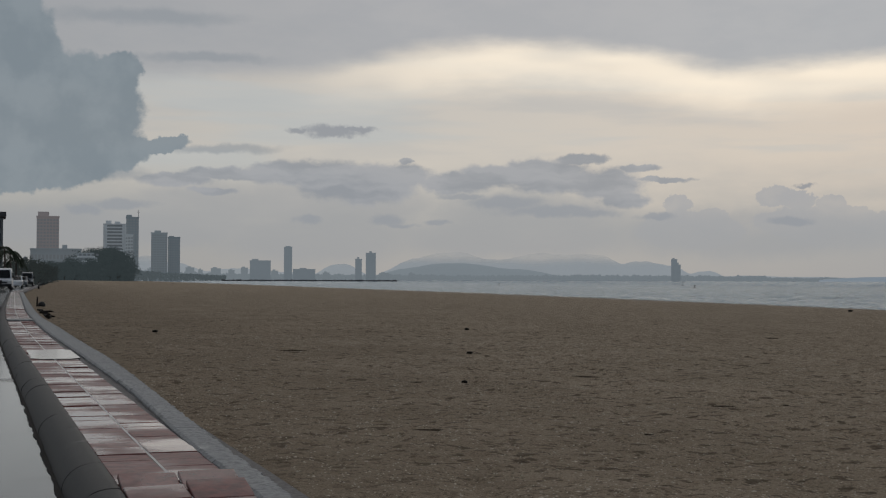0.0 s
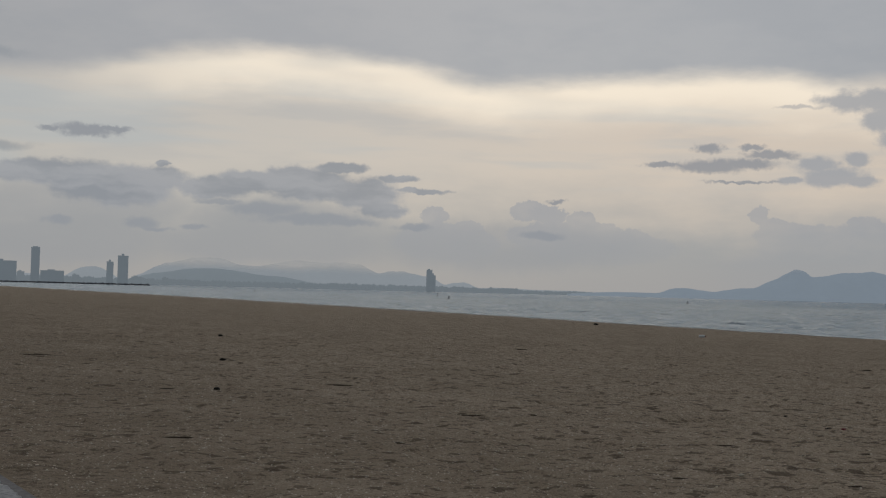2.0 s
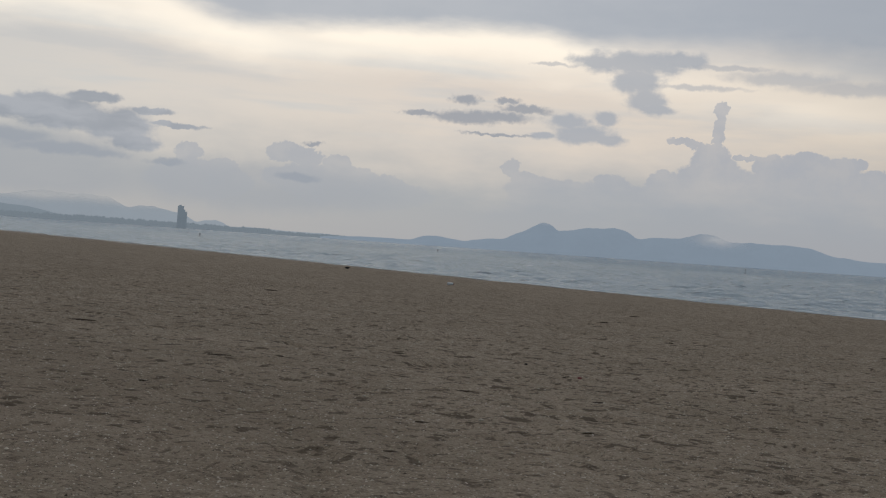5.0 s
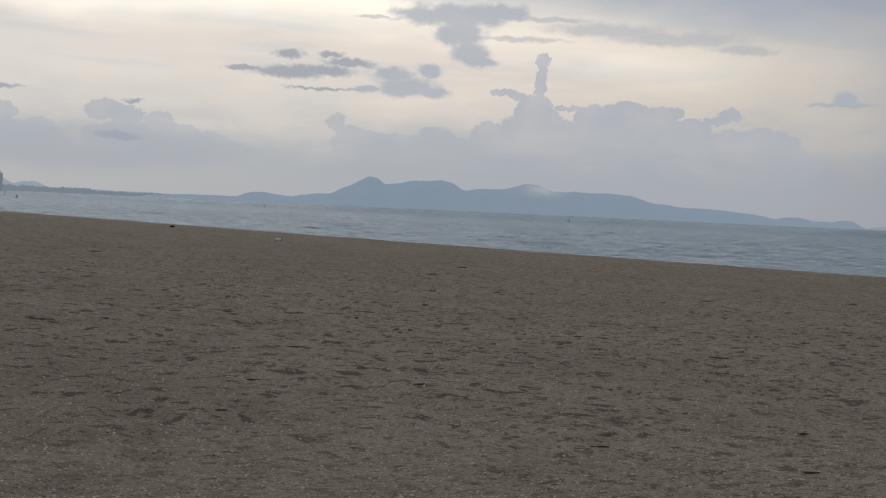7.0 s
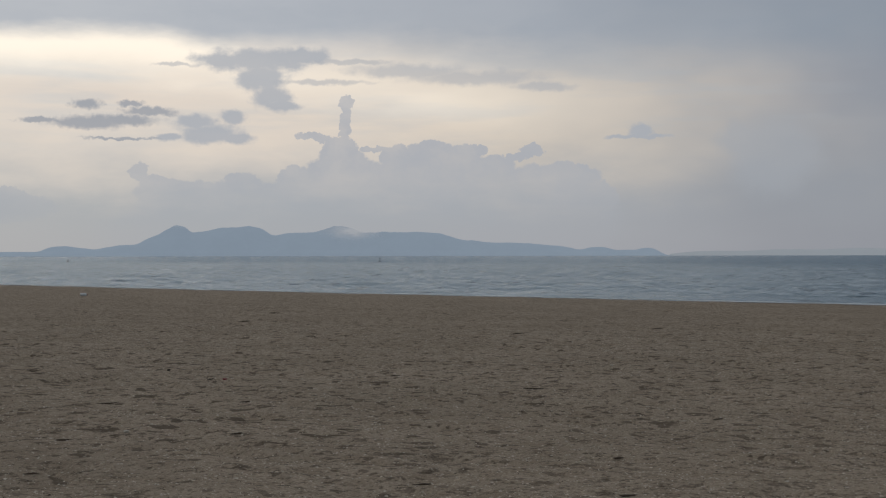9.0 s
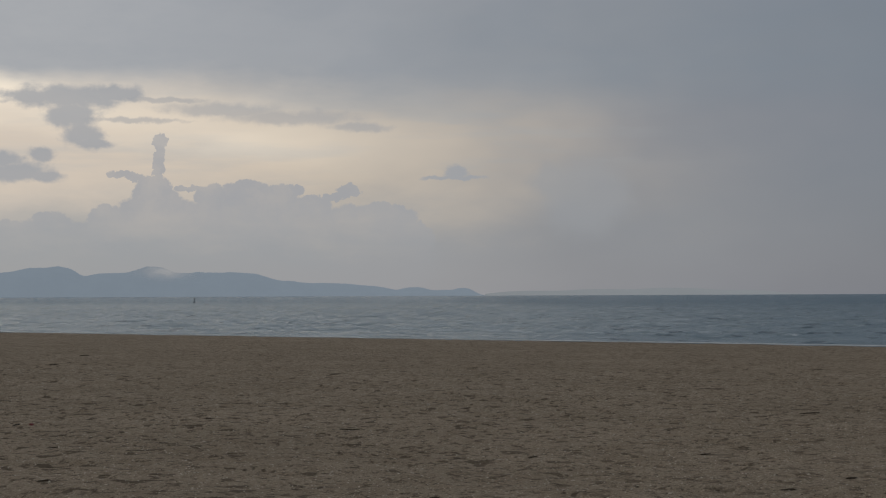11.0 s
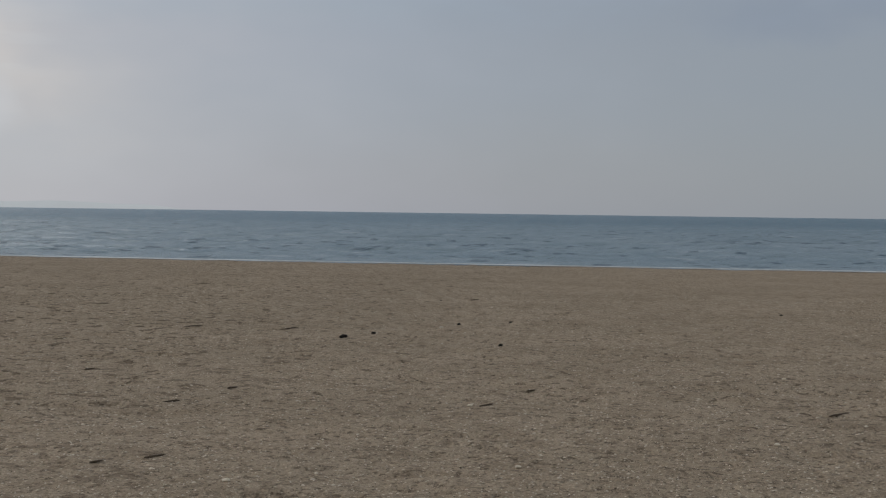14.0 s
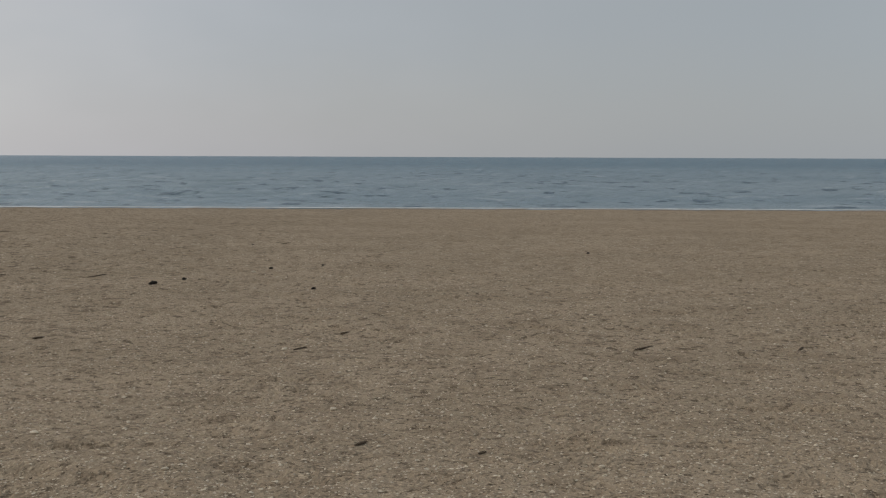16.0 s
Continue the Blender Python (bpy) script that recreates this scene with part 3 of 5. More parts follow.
def field(x, y, size, seed, octaves=1, gain=0.5):
    """Smooth value noise about 0, of features that size."""
    total, amp, norm = 0.0, 1.0, 0.0
    for o in range(octaves):
        u, v = x / size * 2 ** o, y / size * 2 ** o
        iu, iv = np.floor(u), np.floor(v)
        fu, fv = u - iu, v - iv
        fu, fv = fu * fu * (3 - 2 * fu), fv * fv * (3 - 2 * fv)
        a, b = hashed(iu, iv, seed + o), hashed(iu + 1, iv, seed + o)
        c, d = hashed(iu, iv + 1, seed + o), hashed(iu + 1, iv + 1, seed + o)
        total = total + amp * ((a * (1 - fu) + b * fu) * (1 - fv) + (c * (1 - fu) + d * fu) * fv - 0.5)
        norm += amp
        amp *= gain
    return total / norm


def spaced(stops):
    """Coordinates from (value, step) stops, the step easing between them."""
    out = [stops[0][0]]
    for (a, sa), (b, sb) in zip(stops, stops[1:]):
        while out[-1] < b:
            k = (out[-1] - a) / (b - a)
            out.append(out[-1] + sa + (sb - sa) * max(0.0, k))
    return np.array(out)


# the promenade runs along bearing -18.5 and eases towards the shore's -15
LEAN = radians(18.5)


def shift(u):
    w = np.clip(u - 21.3, 0, 30)
    return 0.00042 * w ** 2 + 0.0265 * np.maximum(u - 51.3, 0) + 0.03 * np.maximum(u - 110, 0)


def path_xy(u, v):
    """A place u metres along the promenade and v metres towards the sea."""
    v = v + shift(u)
    return -math.sin(LEAN) * u + math.cos(LEAN) * v, math.cos(LEAN) * u + math.sin(LEAN) * v


def path_pose(u, v, z):
    """Local y runs along the promenade, x towards the sea."""
    x, y = path_xy(u, v)
    x2, y2 = path_xy(u + 0.1, v)
    return pose(float(x), float(y), z, 0, 0, math.degrees(math.atan2(-(x2 - x), y2 - y)))


def shore_xy(l, s):
    a = radians(15)
    return -math.sin(a) * l + math.cos(a) * s, math.cos(a) * l + math.sin(a) * s


def shoreline(l):
    """Where the water's edge lies, l metres along: the beach widens, then ends far away."""
    k = np.clip((l - 1300) / 900, 0, 1)
    return SHORE + 0.055 * np.clip(l - 75, 0, 150) + 0.02 * np.clip(l - 225, 0, 900) - 70 * k * k * (3 - 2 * k)


def beach_height(s, l=0.0):
    s = 1.6 + (s - 1.6) * (SHORE - 1.6) / (shoreline(l) - 1.6)
    return 0.04 - 1.26 * (np.clip(s - 1.6, 0, None) / 62.4) ** 1.05


def off_path(x, y):
    u, v = -math.sin(LEAN) * x + math.cos(LEAN) * y, math.cos(LEAN) * x + math.sin(LEAN) * y
    return u, v - shift(u)


# ---------------------------------------------------------------- ground, beach and sea
KERB_FOOT, TILE_LEFT, TILE_SIZE, CAP_IN, CAP_OUT = 0.47, 0.70, 0.305, 1.42, 1.62
PAVE = 0.13

l = spaced([(-3500, 300), (-60, 3), (-8, 0.05), (16, 0.05), (30, 0.1), (70, 0.3), (200, 1.2), (900, 12), (4800, 200)])
s = spaced([(-60, 4), (-13.5, 1.5), (-1.5, 0.1), (1.0, 0.05), (14, 0.05), (36, 0.22), (70, 0.4), (100, 1.5), (130, 4)])
L, S = np.meshgrid(l, s)
X, Y = shore_xy(L, S)
Z = beach_height(S, L)
Z = Z + 0.035 * field(X, Y, 3.2, 11, 2) + 0.016 * field(X, Y, 0.9, 12, 2)
# scuffs: sparse low ridges and dents that lie along the shore
pits = field(L, S * 1.7, 0.55, 13, 2, 0.6)
deep = field(L, S * 1.8, 0.42, 16, 1)
Z = Z - 0.10 * np.clip(deep - 0.22, 0, None)
Z = Z - 0.17 * np.clip(pits - 0.15, 0, None) + 0.08 * np.clip(-pits - 0.18, 0, None)
Z = Z + 0.022 * field(L, S * 1.5, 0.30, 14, 2) + 0.03 * field(L, S * 1.6, 1.3, 15, 1) + 0.012 * np.abs(field(L, S, 0.17, 17, 2))
_, V = off_path(X, Y)
Z = np.where(V < 1.40, -0.45, Z)
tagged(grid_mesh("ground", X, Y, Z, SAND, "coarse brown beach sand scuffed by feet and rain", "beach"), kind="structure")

l = spaced([(-4800, 400), (-90, 2), (-60, 0.6), (190, 0.6), (420, 2.5), (1500, 30), (4900, 300)])
s = spaced([(-4, 6), (40, 6), (SHORE - 3, 0.3), (120, 0.35), (220, 0.7), (400, 4), (1500, 80), (4850, 250)])
L, S = np.meshgrid(l, s)
X, Y = shore_xy(L, S)
calm = np.clip((S - SHORE) / 14, 0.0, 1) * np.clip(1.6 - S / 260, 0, 1)
crest = field(L * 0.5, S, 1.9, 31, 2) + 0.6 * field(L * 0.6, S, 1.0, 32, 1)
Z = SEA + calm * (0.46 * crest + 0.5 * np.clip(field(L * 0.35, S, 3.6, 33, 2) - 0.12, 0, None))
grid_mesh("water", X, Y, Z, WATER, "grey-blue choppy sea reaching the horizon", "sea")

# foam where the last waves run up the sand
l = np.arange(-60, 900, 0.35)
edge = shoreline(l) - 0.7 + 0.9 * field(l, l * 0, 9.0, 41, 3)
width = 0.1 + 3.0 * np.clip(field(l, l * 0 + 50, 3.0, 42, 3) + 0.03, 0, None)
rows = np.linspace(0, 1, 4)[:, None]
L, S = np.repeat(l[None], 4, 0), edge[None] + rows * width[None]
X, Y = shore_xy(L, S)
Z = np.maximum(beach_height(S, L), SEA) + 0.03 + 0.05 * np.sin(rows * math.pi)
grid_mesh("foam_line", X, Y, Z, FOAM, "thin white foam along the water's edge", "foam", "stuff")

# road, kerb, pavement
u = spaced([(-40, 2), (-12, 0.5), (60, 1.0), (200, 4), (900, 20)])
v = np.array([-60, -30, -9.0, -5.0, -2.0, -1.0, 0.0, 0.3, KERB_FOOT + 0.05])
U, V = np.meshgrid(u, v)
X, Y = path_xy(U, V)
Z = np.where(V < -8, -0.03, 0.0) + 0.004 * field(X, Y, 1.5, 51, 2)
grid_mesh("road", X, Y, Z, ROAD, "rain-wet grey asphalt road beside the kerb", "road")
u = np.array([-3000, -500, -12.0, 60, 300, 900, 4000])
v = np.array([-3000, -400, -60, -10, 0.0])
U, V = np.meshgrid(u, v)
X, Y = path_xy(U, V)
grid_mesh("ground_inland", X, Y, 0 * X - 0.25, EARTH, "bare earth on the land side of the road", "ground")

pavement = thing("pavement", Matrix(), "wet red-tiled seaside pavement with a concrete edge", "pavement", kind="structure")


def strip(name, v0, v1, z0, z1, mat, parent, u0=-16.0, u1=230.0, label=""):
    """A bed that follows the promenade."""
    bm = bmesh.new()
    prev = None
    for u in list(np.arange(u0, 60, 1.0)) + list(np.arange(60, u1, 5.0)):
        ring = []
        for v, z in ((v0, z0), (v0, z1), (v1, z1), (v1, z0)):
            x, y = path_xy(u, v)
            ring.append(bm.verts.new((x, y, z)))
        if prev:
            for i in range(4):
                bm.faces.new((prev[i], prev[(i + 1) % 4], ring[(i + 1) % 4], ring[i]))
        prev = ring
    bmesh.ops.recalc_face_normals(bm, faces=bm.faces)
    return part(name, bm, mat, parent, label)


# dark ragged strip in the gutter, along the foot of the kerb
u = np.arange(-4, 70, 0.06)
ragged = KERB_FOOT - 0.01 - 0.055 * np.clip(field(u, u * 0, 0.5, 71, 4, 0.7) + 0.3, 0, None)
U, V = np.stack([u, u, u]), np.stack([ragged, ragged * 0.4 + 0.6 * KERB_FOOT, 0 * u + KERB_FOOT + 0.02])
X, Y = path_xy(U, V)
grid_mesh("gutter_strip", X, Y, 0 * X + np.array([[0.004], [0.012], [0.012]]), DEBRIS, "dark ragged strip along the gutter", "grit", "stuff")

strip("tile_bed", TILE_LEFT - 0.02, 1.56, -0.3, PAVE - 0.012, MORTAR, pavement, label="dark wet mortar bed")
strip("centre_joint", TILE_LEFT + TILE_SIZE - 0.009, TILE_LEFT + TILE_SIZE + 0.009, 0.05, PAVE + 0.003, GROUT, pavement,
      label="pale mortar joint between the tile rows")


def piece(parent, name, me, u, v, z, tip=0.0, lean=0.0):
    ob = new(name, me)
    ob.matrix_world = path_pose(u, v, z) @ pose(0, 0, 0, lean, tip, 0)
    ob.parent = parent
    return ob


def mesh_of(name, bm, mat):
    me = bpy.data.meshes.new(name)
    bm.to_mesh(me)
    bm.free()
    me.materials.append(mat)
    return me


def kerb_mesh(name, mat, v0, v1, z0, z1, length, round_left):
    w, h = v1 - v0, z1 - z0
    prof = [(0, 0), (w, 0), (w, h)]
    if round_left:
        for k in range(11):
            a = math.pi / 2 * k / 10
            prof.append((w * 0.8 - w * 0.8 * math.sin(a), h - 0.16 * (1 - math.cos(a))))
    else:
        prof += [(w * 0.9, h + 0.004), (w * 0.1, h + 0.004), (0, h - 0.006)]
    bm = prism(prof, 0.001, length - 0.001)
    for e in bm.edges:
        e.smooth = not any(len(f.verts) > 4 for f in e.link_faces) and round_left
    me = mesh_of(name, bm, mat)
    for f in me.polygons:
        f.use_smooth = round_left
    return me


kerb = thing("kerb", Matrix(), "dark rounded kerb stones along the wet road", "kerb", kind="structure")
rng = random.Random(5)
me = kerb_mesh("kerb_stone", KERB, KERB_FOOT, TILE_LEFT - 0.012, -0.2, PAVE + 0.03, 1.0, True)
for i in range(134):
    piece(kerb, "kerb_stone", me, -16.0 + 1.0 * i, KERB_FOOT + rng.uniform(-0.004, 0.004), -0.2 + rng.uniform(-0.002, 0.002))


def cap_mesh(seed):
    """A length of cast concrete edging, its top chipped and its seaward edge broken."""
    r = random.Random(seed)
    n, w, h = 12, 0.25, PAVE + 0.02 + 0.4
    bm, rings = bmesh.new(), []
    for k in range(n + 1):
        j = 0.0 if k in (0, n) else 1.0
        out, lip = j * r.uniform(-0.022, 0.016), j * r.uniform(-0.012, 0.012)
        prof = [(0, 0), (w, 0), (w + out, h - 0.03), (w - 0.02 + out, h - 0.002 + j * r.uniform(-0.006, 0.003)), (w * 0.6, h + 0.004 + j * r.uniform(-0.003, 0.003)),
                (0.025 + lip, h + 0.003), (lip * 0.6, h - 0.012)]
        rings.append([bm.verts.new((x, 0.6 * k / n, z)) for x, z in prof])
    for a, b in zip(rings, rings[1:]):
        for i in range(7):
            bm.faces.new((a[i], b[i], b[(i + 1) % 7], a[(i + 1) % 7]))
    bm.faces.new(rings[0])
    bm.faces.new(rings[-1][::-1])
    bmesh.ops.recalc_face_normals(bm, faces=bm.faces)
    return mesh_of("cap_stone", bm, CAPPING)


def edging(u):
    """Inner and outer edge of the concrete edging, which widens and narrows along the way."""
    ease = lambda a, b: (lambda k: k * k * (3 - 2 * k))(min(1.0, max(0.0, (u - a) / (b - a))))
    return 1.295 + 0.10 * ease(8, 14) - 0.05 * ease(20, 30), 1.46 + 0.25 * ease(5, 20) - 0.09 * ease(30, 40)


caps = [cap_mesh(k) for k in range(5)]
for i in range(213):
    u = -16.0 + 0.6 * i
    inner, outer = edging(u)
    inner2, outer2 = edging(u + 0.6)
    ob = piece(pavement, "cap_stone", caps[rng.randrange(5)], u, inner + rng.uniform(-0.003, 0.003), -0.4 + rng.uniform(-0.001, 0.001))
    turn = math.degrees(math.atan2((inner + outer) / 2 - (inner2 + outer2) / 2, 0.6))
    ob.matrix_world = ob.matrix_world @ pose(0, 0, 0, 0, 0, turn) @ Matrix.Diagonal(((outer - inner) / 0.25, 1, 1, 1))
tile = mesh_of("tile", box(0.004, TILE_SIZE - 0.008, 0.004, TILE_SIZE - 0.004, -0.03, 0, 0.004), TILE)
rest = bmesh.new()
for i in range(400):
    for k in (0, 1):
        u = 5.2 + i * TILE_SIZE
        # a few tiles have lifted
        loose = 1.0 if i < 8 else 0.3
        tip, lean = rng.gauss(0, 0.35) * loose * 2, rng.gauss(0, 0.6) * loose * 2
        if i in (5, 6):
            tip, lean = rng.uniform(-1.5, 1.5), (11.0 if i == 6 else 4.5 + 5.0 * k)
        if i < 150:
            piece(pavement, "tile", tile, u, TILE_LEFT + k * TILE_SIZE, PAVE + abs(rng.gauss(0, 0.003)) * (1 + 2 * loose) , tip, lean)
        else:
            m = path_pose(u, TILE_LEFT + k * TILE_SIZE, PAVE)
            vs = bmesh.ops.create_grid(rest, x_segments=1, y_segments=1, size=TILE_SIZE / 2 - 0.006,
                                       matrix=m @ pose(TILE_SIZE / 2, TILE_SIZE / 2, rng.uniform(0, 0.003)))
for i in range(70):
    for k in (0, 1):
        m = path_pose(5.2 - (i + 1) * TILE_SIZE, TILE_LEFT + k * TILE_SIZE, PAVE)
        bmesh.ops.create_grid(rest, x_segments=1, y_segments=1, size=TILE_SIZE / 2 - 0.006, matrix=m @ pose(TILE_SIZE / 2, TILE_SIZE / 2, rng.uniform(0, 0.003)))
tagged(part("tile_rows", rest, TILE, pavement, "wet red tiles farther along the pavement"), kind="stuff")

# standing water over the whole width, and a raised edge across farther on
FILM = wet_material("standing_water", (0.10, 0.095, 0.095), (0.10, 0.095, 0.095), 0.0, 0.12, 3.0, 0.1, 0.3, 0.6)
bm, n = bmesh.new(), 40
ring = []
for k in range(n):
    a = 2 * math.pi * k / n
    r = 1 + 0.10 * noise.noise(Vector((3 * math.cos(a), 3 * math.sin(a), 1.7)))
    x, y = path_xy(20.1 + 1.25 * r * math.copysign(abs(math.sin(a)) ** 0.3, math.sin(a)), 1.03 + 0.31 * r * math.copysign(abs(math.cos(a)) ** 0.3, math.cos(a)))
    ring.append((float(x), float(y)))
low = [bm.verts.new((x, y, PAVE - 0.01)) for x, y in ring]
high = [bm.verts.new((x, y, PAVE + 0.013)) for x, y in ring]
bm.faces.new(high)
for k in range(n):
    bm.faces.new((low[k], low[(k + 1) % n], high[(k + 1) % n], high[k]))
bmesh.ops.recalc_face_normals(bm, faces=bm.faces)
tagged(part("puddle", bm, FILM), "shallow rain puddle lying across the red tiles", "puddle")
slab = part("step_slab", box(TILE_LEFT, 1.33, 0, 1.1, -0.1, 0.035, 0.008), CAPPING, pavement, "pale raised slab across the pavement")
slab.matrix_world = path_pose(36.0, 0.0, PAVE)

# ---------------------------------------------------------------- hills and far shore


def hills(name, distance, depth, az0, az1, mounds, mat, label, rough=0.02, step=0.05):
    """A range of hills: mounds of bearing, angular height and half width, drawn out in depth."""
    az = np.arange(az0, az1, step)
    top = 0 * az
    for a, h, w in mounds:
        top = top + (h * np.exp(-np.abs((az - a) / (1.4 * w)) ** 2.6)) ** 4
    top = top ** 0.25 * 0.98
    top = top + rough * field(az, az * 0, 0.5, 61, 3) * np.clip(top / 0.4, 0, 1)
    t = np.linspace(0, 1, 9)[:, None]
    A = np.radians(az)[None] + 0 * t
    D = distance + depth * t + 0 * A
    H = distance * np.tan(np.radians(np.clip(top, 0, None)))[None] * np.sin(np.pi * np.clip(t * 0.97, 0, 1)) ** 0.7
    H = H * (1 + 0.05 * field(A * 200, D / 60, 1.0, 62, 3))
    grid_mesh(name, D * np.sin(A), D * np.cos(A), SEA - 0.4 + H, mat, label, "hills", "structure")


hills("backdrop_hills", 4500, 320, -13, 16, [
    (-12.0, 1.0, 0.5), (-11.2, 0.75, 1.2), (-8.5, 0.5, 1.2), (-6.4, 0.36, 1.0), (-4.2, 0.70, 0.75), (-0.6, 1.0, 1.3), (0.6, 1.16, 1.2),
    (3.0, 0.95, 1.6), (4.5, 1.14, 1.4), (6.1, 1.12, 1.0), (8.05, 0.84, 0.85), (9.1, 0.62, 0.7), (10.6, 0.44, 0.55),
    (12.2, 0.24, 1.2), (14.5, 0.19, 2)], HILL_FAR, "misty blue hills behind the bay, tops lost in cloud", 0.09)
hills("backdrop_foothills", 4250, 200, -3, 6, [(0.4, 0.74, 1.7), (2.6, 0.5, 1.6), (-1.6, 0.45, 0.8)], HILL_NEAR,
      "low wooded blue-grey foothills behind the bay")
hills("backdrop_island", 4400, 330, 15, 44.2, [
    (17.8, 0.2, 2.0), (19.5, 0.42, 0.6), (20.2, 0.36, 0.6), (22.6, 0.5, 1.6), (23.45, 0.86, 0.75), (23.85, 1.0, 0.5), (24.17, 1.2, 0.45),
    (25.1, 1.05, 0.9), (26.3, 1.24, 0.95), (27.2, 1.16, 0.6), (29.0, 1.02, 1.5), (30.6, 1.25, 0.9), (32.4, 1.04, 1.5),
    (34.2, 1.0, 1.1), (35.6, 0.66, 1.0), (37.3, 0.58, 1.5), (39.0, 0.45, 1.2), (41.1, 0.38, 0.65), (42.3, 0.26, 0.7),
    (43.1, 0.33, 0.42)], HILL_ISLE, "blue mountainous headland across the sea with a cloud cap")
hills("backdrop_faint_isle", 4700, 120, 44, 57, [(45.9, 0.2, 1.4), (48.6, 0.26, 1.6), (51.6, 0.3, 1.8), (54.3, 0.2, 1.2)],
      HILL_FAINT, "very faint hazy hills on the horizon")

# low wooded shore round the bay, a ragged band of tree tops
rng = random.Random(8)
bm = bmesh.new()
for az in np.arange(-12.4, 17.0, 0.035):
    far = 2900 + 60 * (az + 12.4) if az > -9 else 2100 + (az + 12.4) * 240
    far += rng.uniform(-30, 30)
    tall = (9 + 5 * rng.random()) * (1.2 if az < 4 else 1.4) * (0.7 if az > 13 else 1.0)
    c = bearing(az) * far
    vs = bmesh.ops.create_icosphere(bm, subdivisions=1, radius=1.0, matrix=Matrix.Translation((c.x, c.y, SEA + tall * 0.35))
                                    @ Matrix.Diagonal((rng.uniform(5, 13), 4, tall * 0.65, 1)))["verts"]
    for v in vs:
        v.co.z += rng.uniform(-1, 1)
        v.co.x += rng.uniform(-1, 1)
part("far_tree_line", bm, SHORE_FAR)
tagged(bpy.data.objects["far_tree_line"], "hazy line of trees along the far shore", "trees", "", "stuff")
bm = bmesh.new()
az = np.arange(-12.4, 17.6, 0.2)
prev = None
for a in az:
    far = 2880 + 60 * (a + 12.4) if a > -9 else 2080 + (a + 12.4) * 240
    p, q = bearing(a) * (far - 40), bearing(a) * (far + 60)
    ring = [bm.verts.new((p.x, p.y, SEA - 0.5)), bm.verts.new((p.x, p.y, SEA + 3)), bm.verts.new((q.x, q.y, SEA + 3.5))]
    if prev:
        bm.faces.new((prev[0], ring[0], ring[1], prev[1]))
        bm.faces.new((prev[1], ring[1], ring[2], prev[2]))
    prev = ring
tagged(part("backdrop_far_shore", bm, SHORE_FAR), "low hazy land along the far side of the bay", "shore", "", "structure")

# ---------------------------------------------------------------- buildings


def tower(name, az0, az1, el, distance, mat, label, depth=18.0, floors=0, slab=None, crown=(), bays=0, base=SEA):
    """A block between two bearings, with floors of balconies and rooftop boxes (start, end, metres)."""
    mid = (az0 + az1) / 2
    w = 2 * distance * math.tan(radians((az1 - az0) / 2))
    h = distance * math.tan(radians(el)) + EYE - base
    c = bearing(mid) * distance
    top = thing(name, pose(c.x, c.y, base, 0, 0, -mid), label, "building", "towers of the town")
    body = part("wall", box(-w / 2, w / 2, 0, depth, 0, h, 0.15), mat, top)
    part("roof", box(-w / 2 - 0.4, w / 2 + 0.4, -0.4, depth + 0.4, h, h + 1.0, 0.1), mat if not slab else slab, top)
    for a, b, z in crown:
        part("roof_box", box(-w / 2 + a * w, -w / 2 + b * w, depth * 0.2, depth * 0.8, h + 1.0, h + 1.0 + z, 0.1), mat, top)
    if floors:
        step = h / floors
        pane = mesh_of("window", box(-0.42, 0.42, -0.12, 0.03, -0.4, 0.4), SHADED if slab else PANE)
        rail = mesh_of("balcony", box(-w / 2 - 0.6, w / 2 + 0.6, -1.3, 0, -0.35, 0.75, 0.05), slab or mat)
        for f in range(1, floors):
            if slab:
                ob = new("balcony", rail)
                ob.parent, ob.location = top, (0, 0, f * step)
            for k in range(bays):
                ob = new("window", pane)
                bw = w / bays
                ob.parent, ob.location = top, (-w / 2 + (k + 0.5) * bw, 0, (f + 0.62) * step if slab else (f + 0.1) * step)
                ob.scale = (bw * 0.8, 1, step * 0.7)
    return top


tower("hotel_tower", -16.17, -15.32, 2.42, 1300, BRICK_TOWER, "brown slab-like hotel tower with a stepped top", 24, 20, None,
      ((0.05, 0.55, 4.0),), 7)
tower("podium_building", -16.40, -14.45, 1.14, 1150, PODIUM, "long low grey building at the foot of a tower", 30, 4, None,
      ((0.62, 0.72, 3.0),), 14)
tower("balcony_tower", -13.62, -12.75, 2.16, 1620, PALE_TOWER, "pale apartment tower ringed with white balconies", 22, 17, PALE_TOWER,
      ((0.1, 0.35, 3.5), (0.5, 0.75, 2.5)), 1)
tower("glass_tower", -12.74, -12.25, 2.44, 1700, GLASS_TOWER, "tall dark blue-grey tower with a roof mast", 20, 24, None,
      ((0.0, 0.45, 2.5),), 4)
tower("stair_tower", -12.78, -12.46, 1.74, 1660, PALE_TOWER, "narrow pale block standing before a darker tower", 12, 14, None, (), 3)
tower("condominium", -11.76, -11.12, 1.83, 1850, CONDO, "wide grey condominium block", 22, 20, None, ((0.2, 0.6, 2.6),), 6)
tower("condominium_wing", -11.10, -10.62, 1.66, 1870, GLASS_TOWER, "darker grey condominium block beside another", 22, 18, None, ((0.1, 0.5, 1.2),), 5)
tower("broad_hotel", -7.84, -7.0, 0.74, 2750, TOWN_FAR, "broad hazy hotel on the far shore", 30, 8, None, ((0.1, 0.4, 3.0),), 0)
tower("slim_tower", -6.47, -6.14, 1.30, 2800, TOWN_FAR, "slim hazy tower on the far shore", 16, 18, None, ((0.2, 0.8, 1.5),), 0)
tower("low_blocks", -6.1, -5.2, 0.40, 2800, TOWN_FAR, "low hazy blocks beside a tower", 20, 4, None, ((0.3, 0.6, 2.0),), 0)
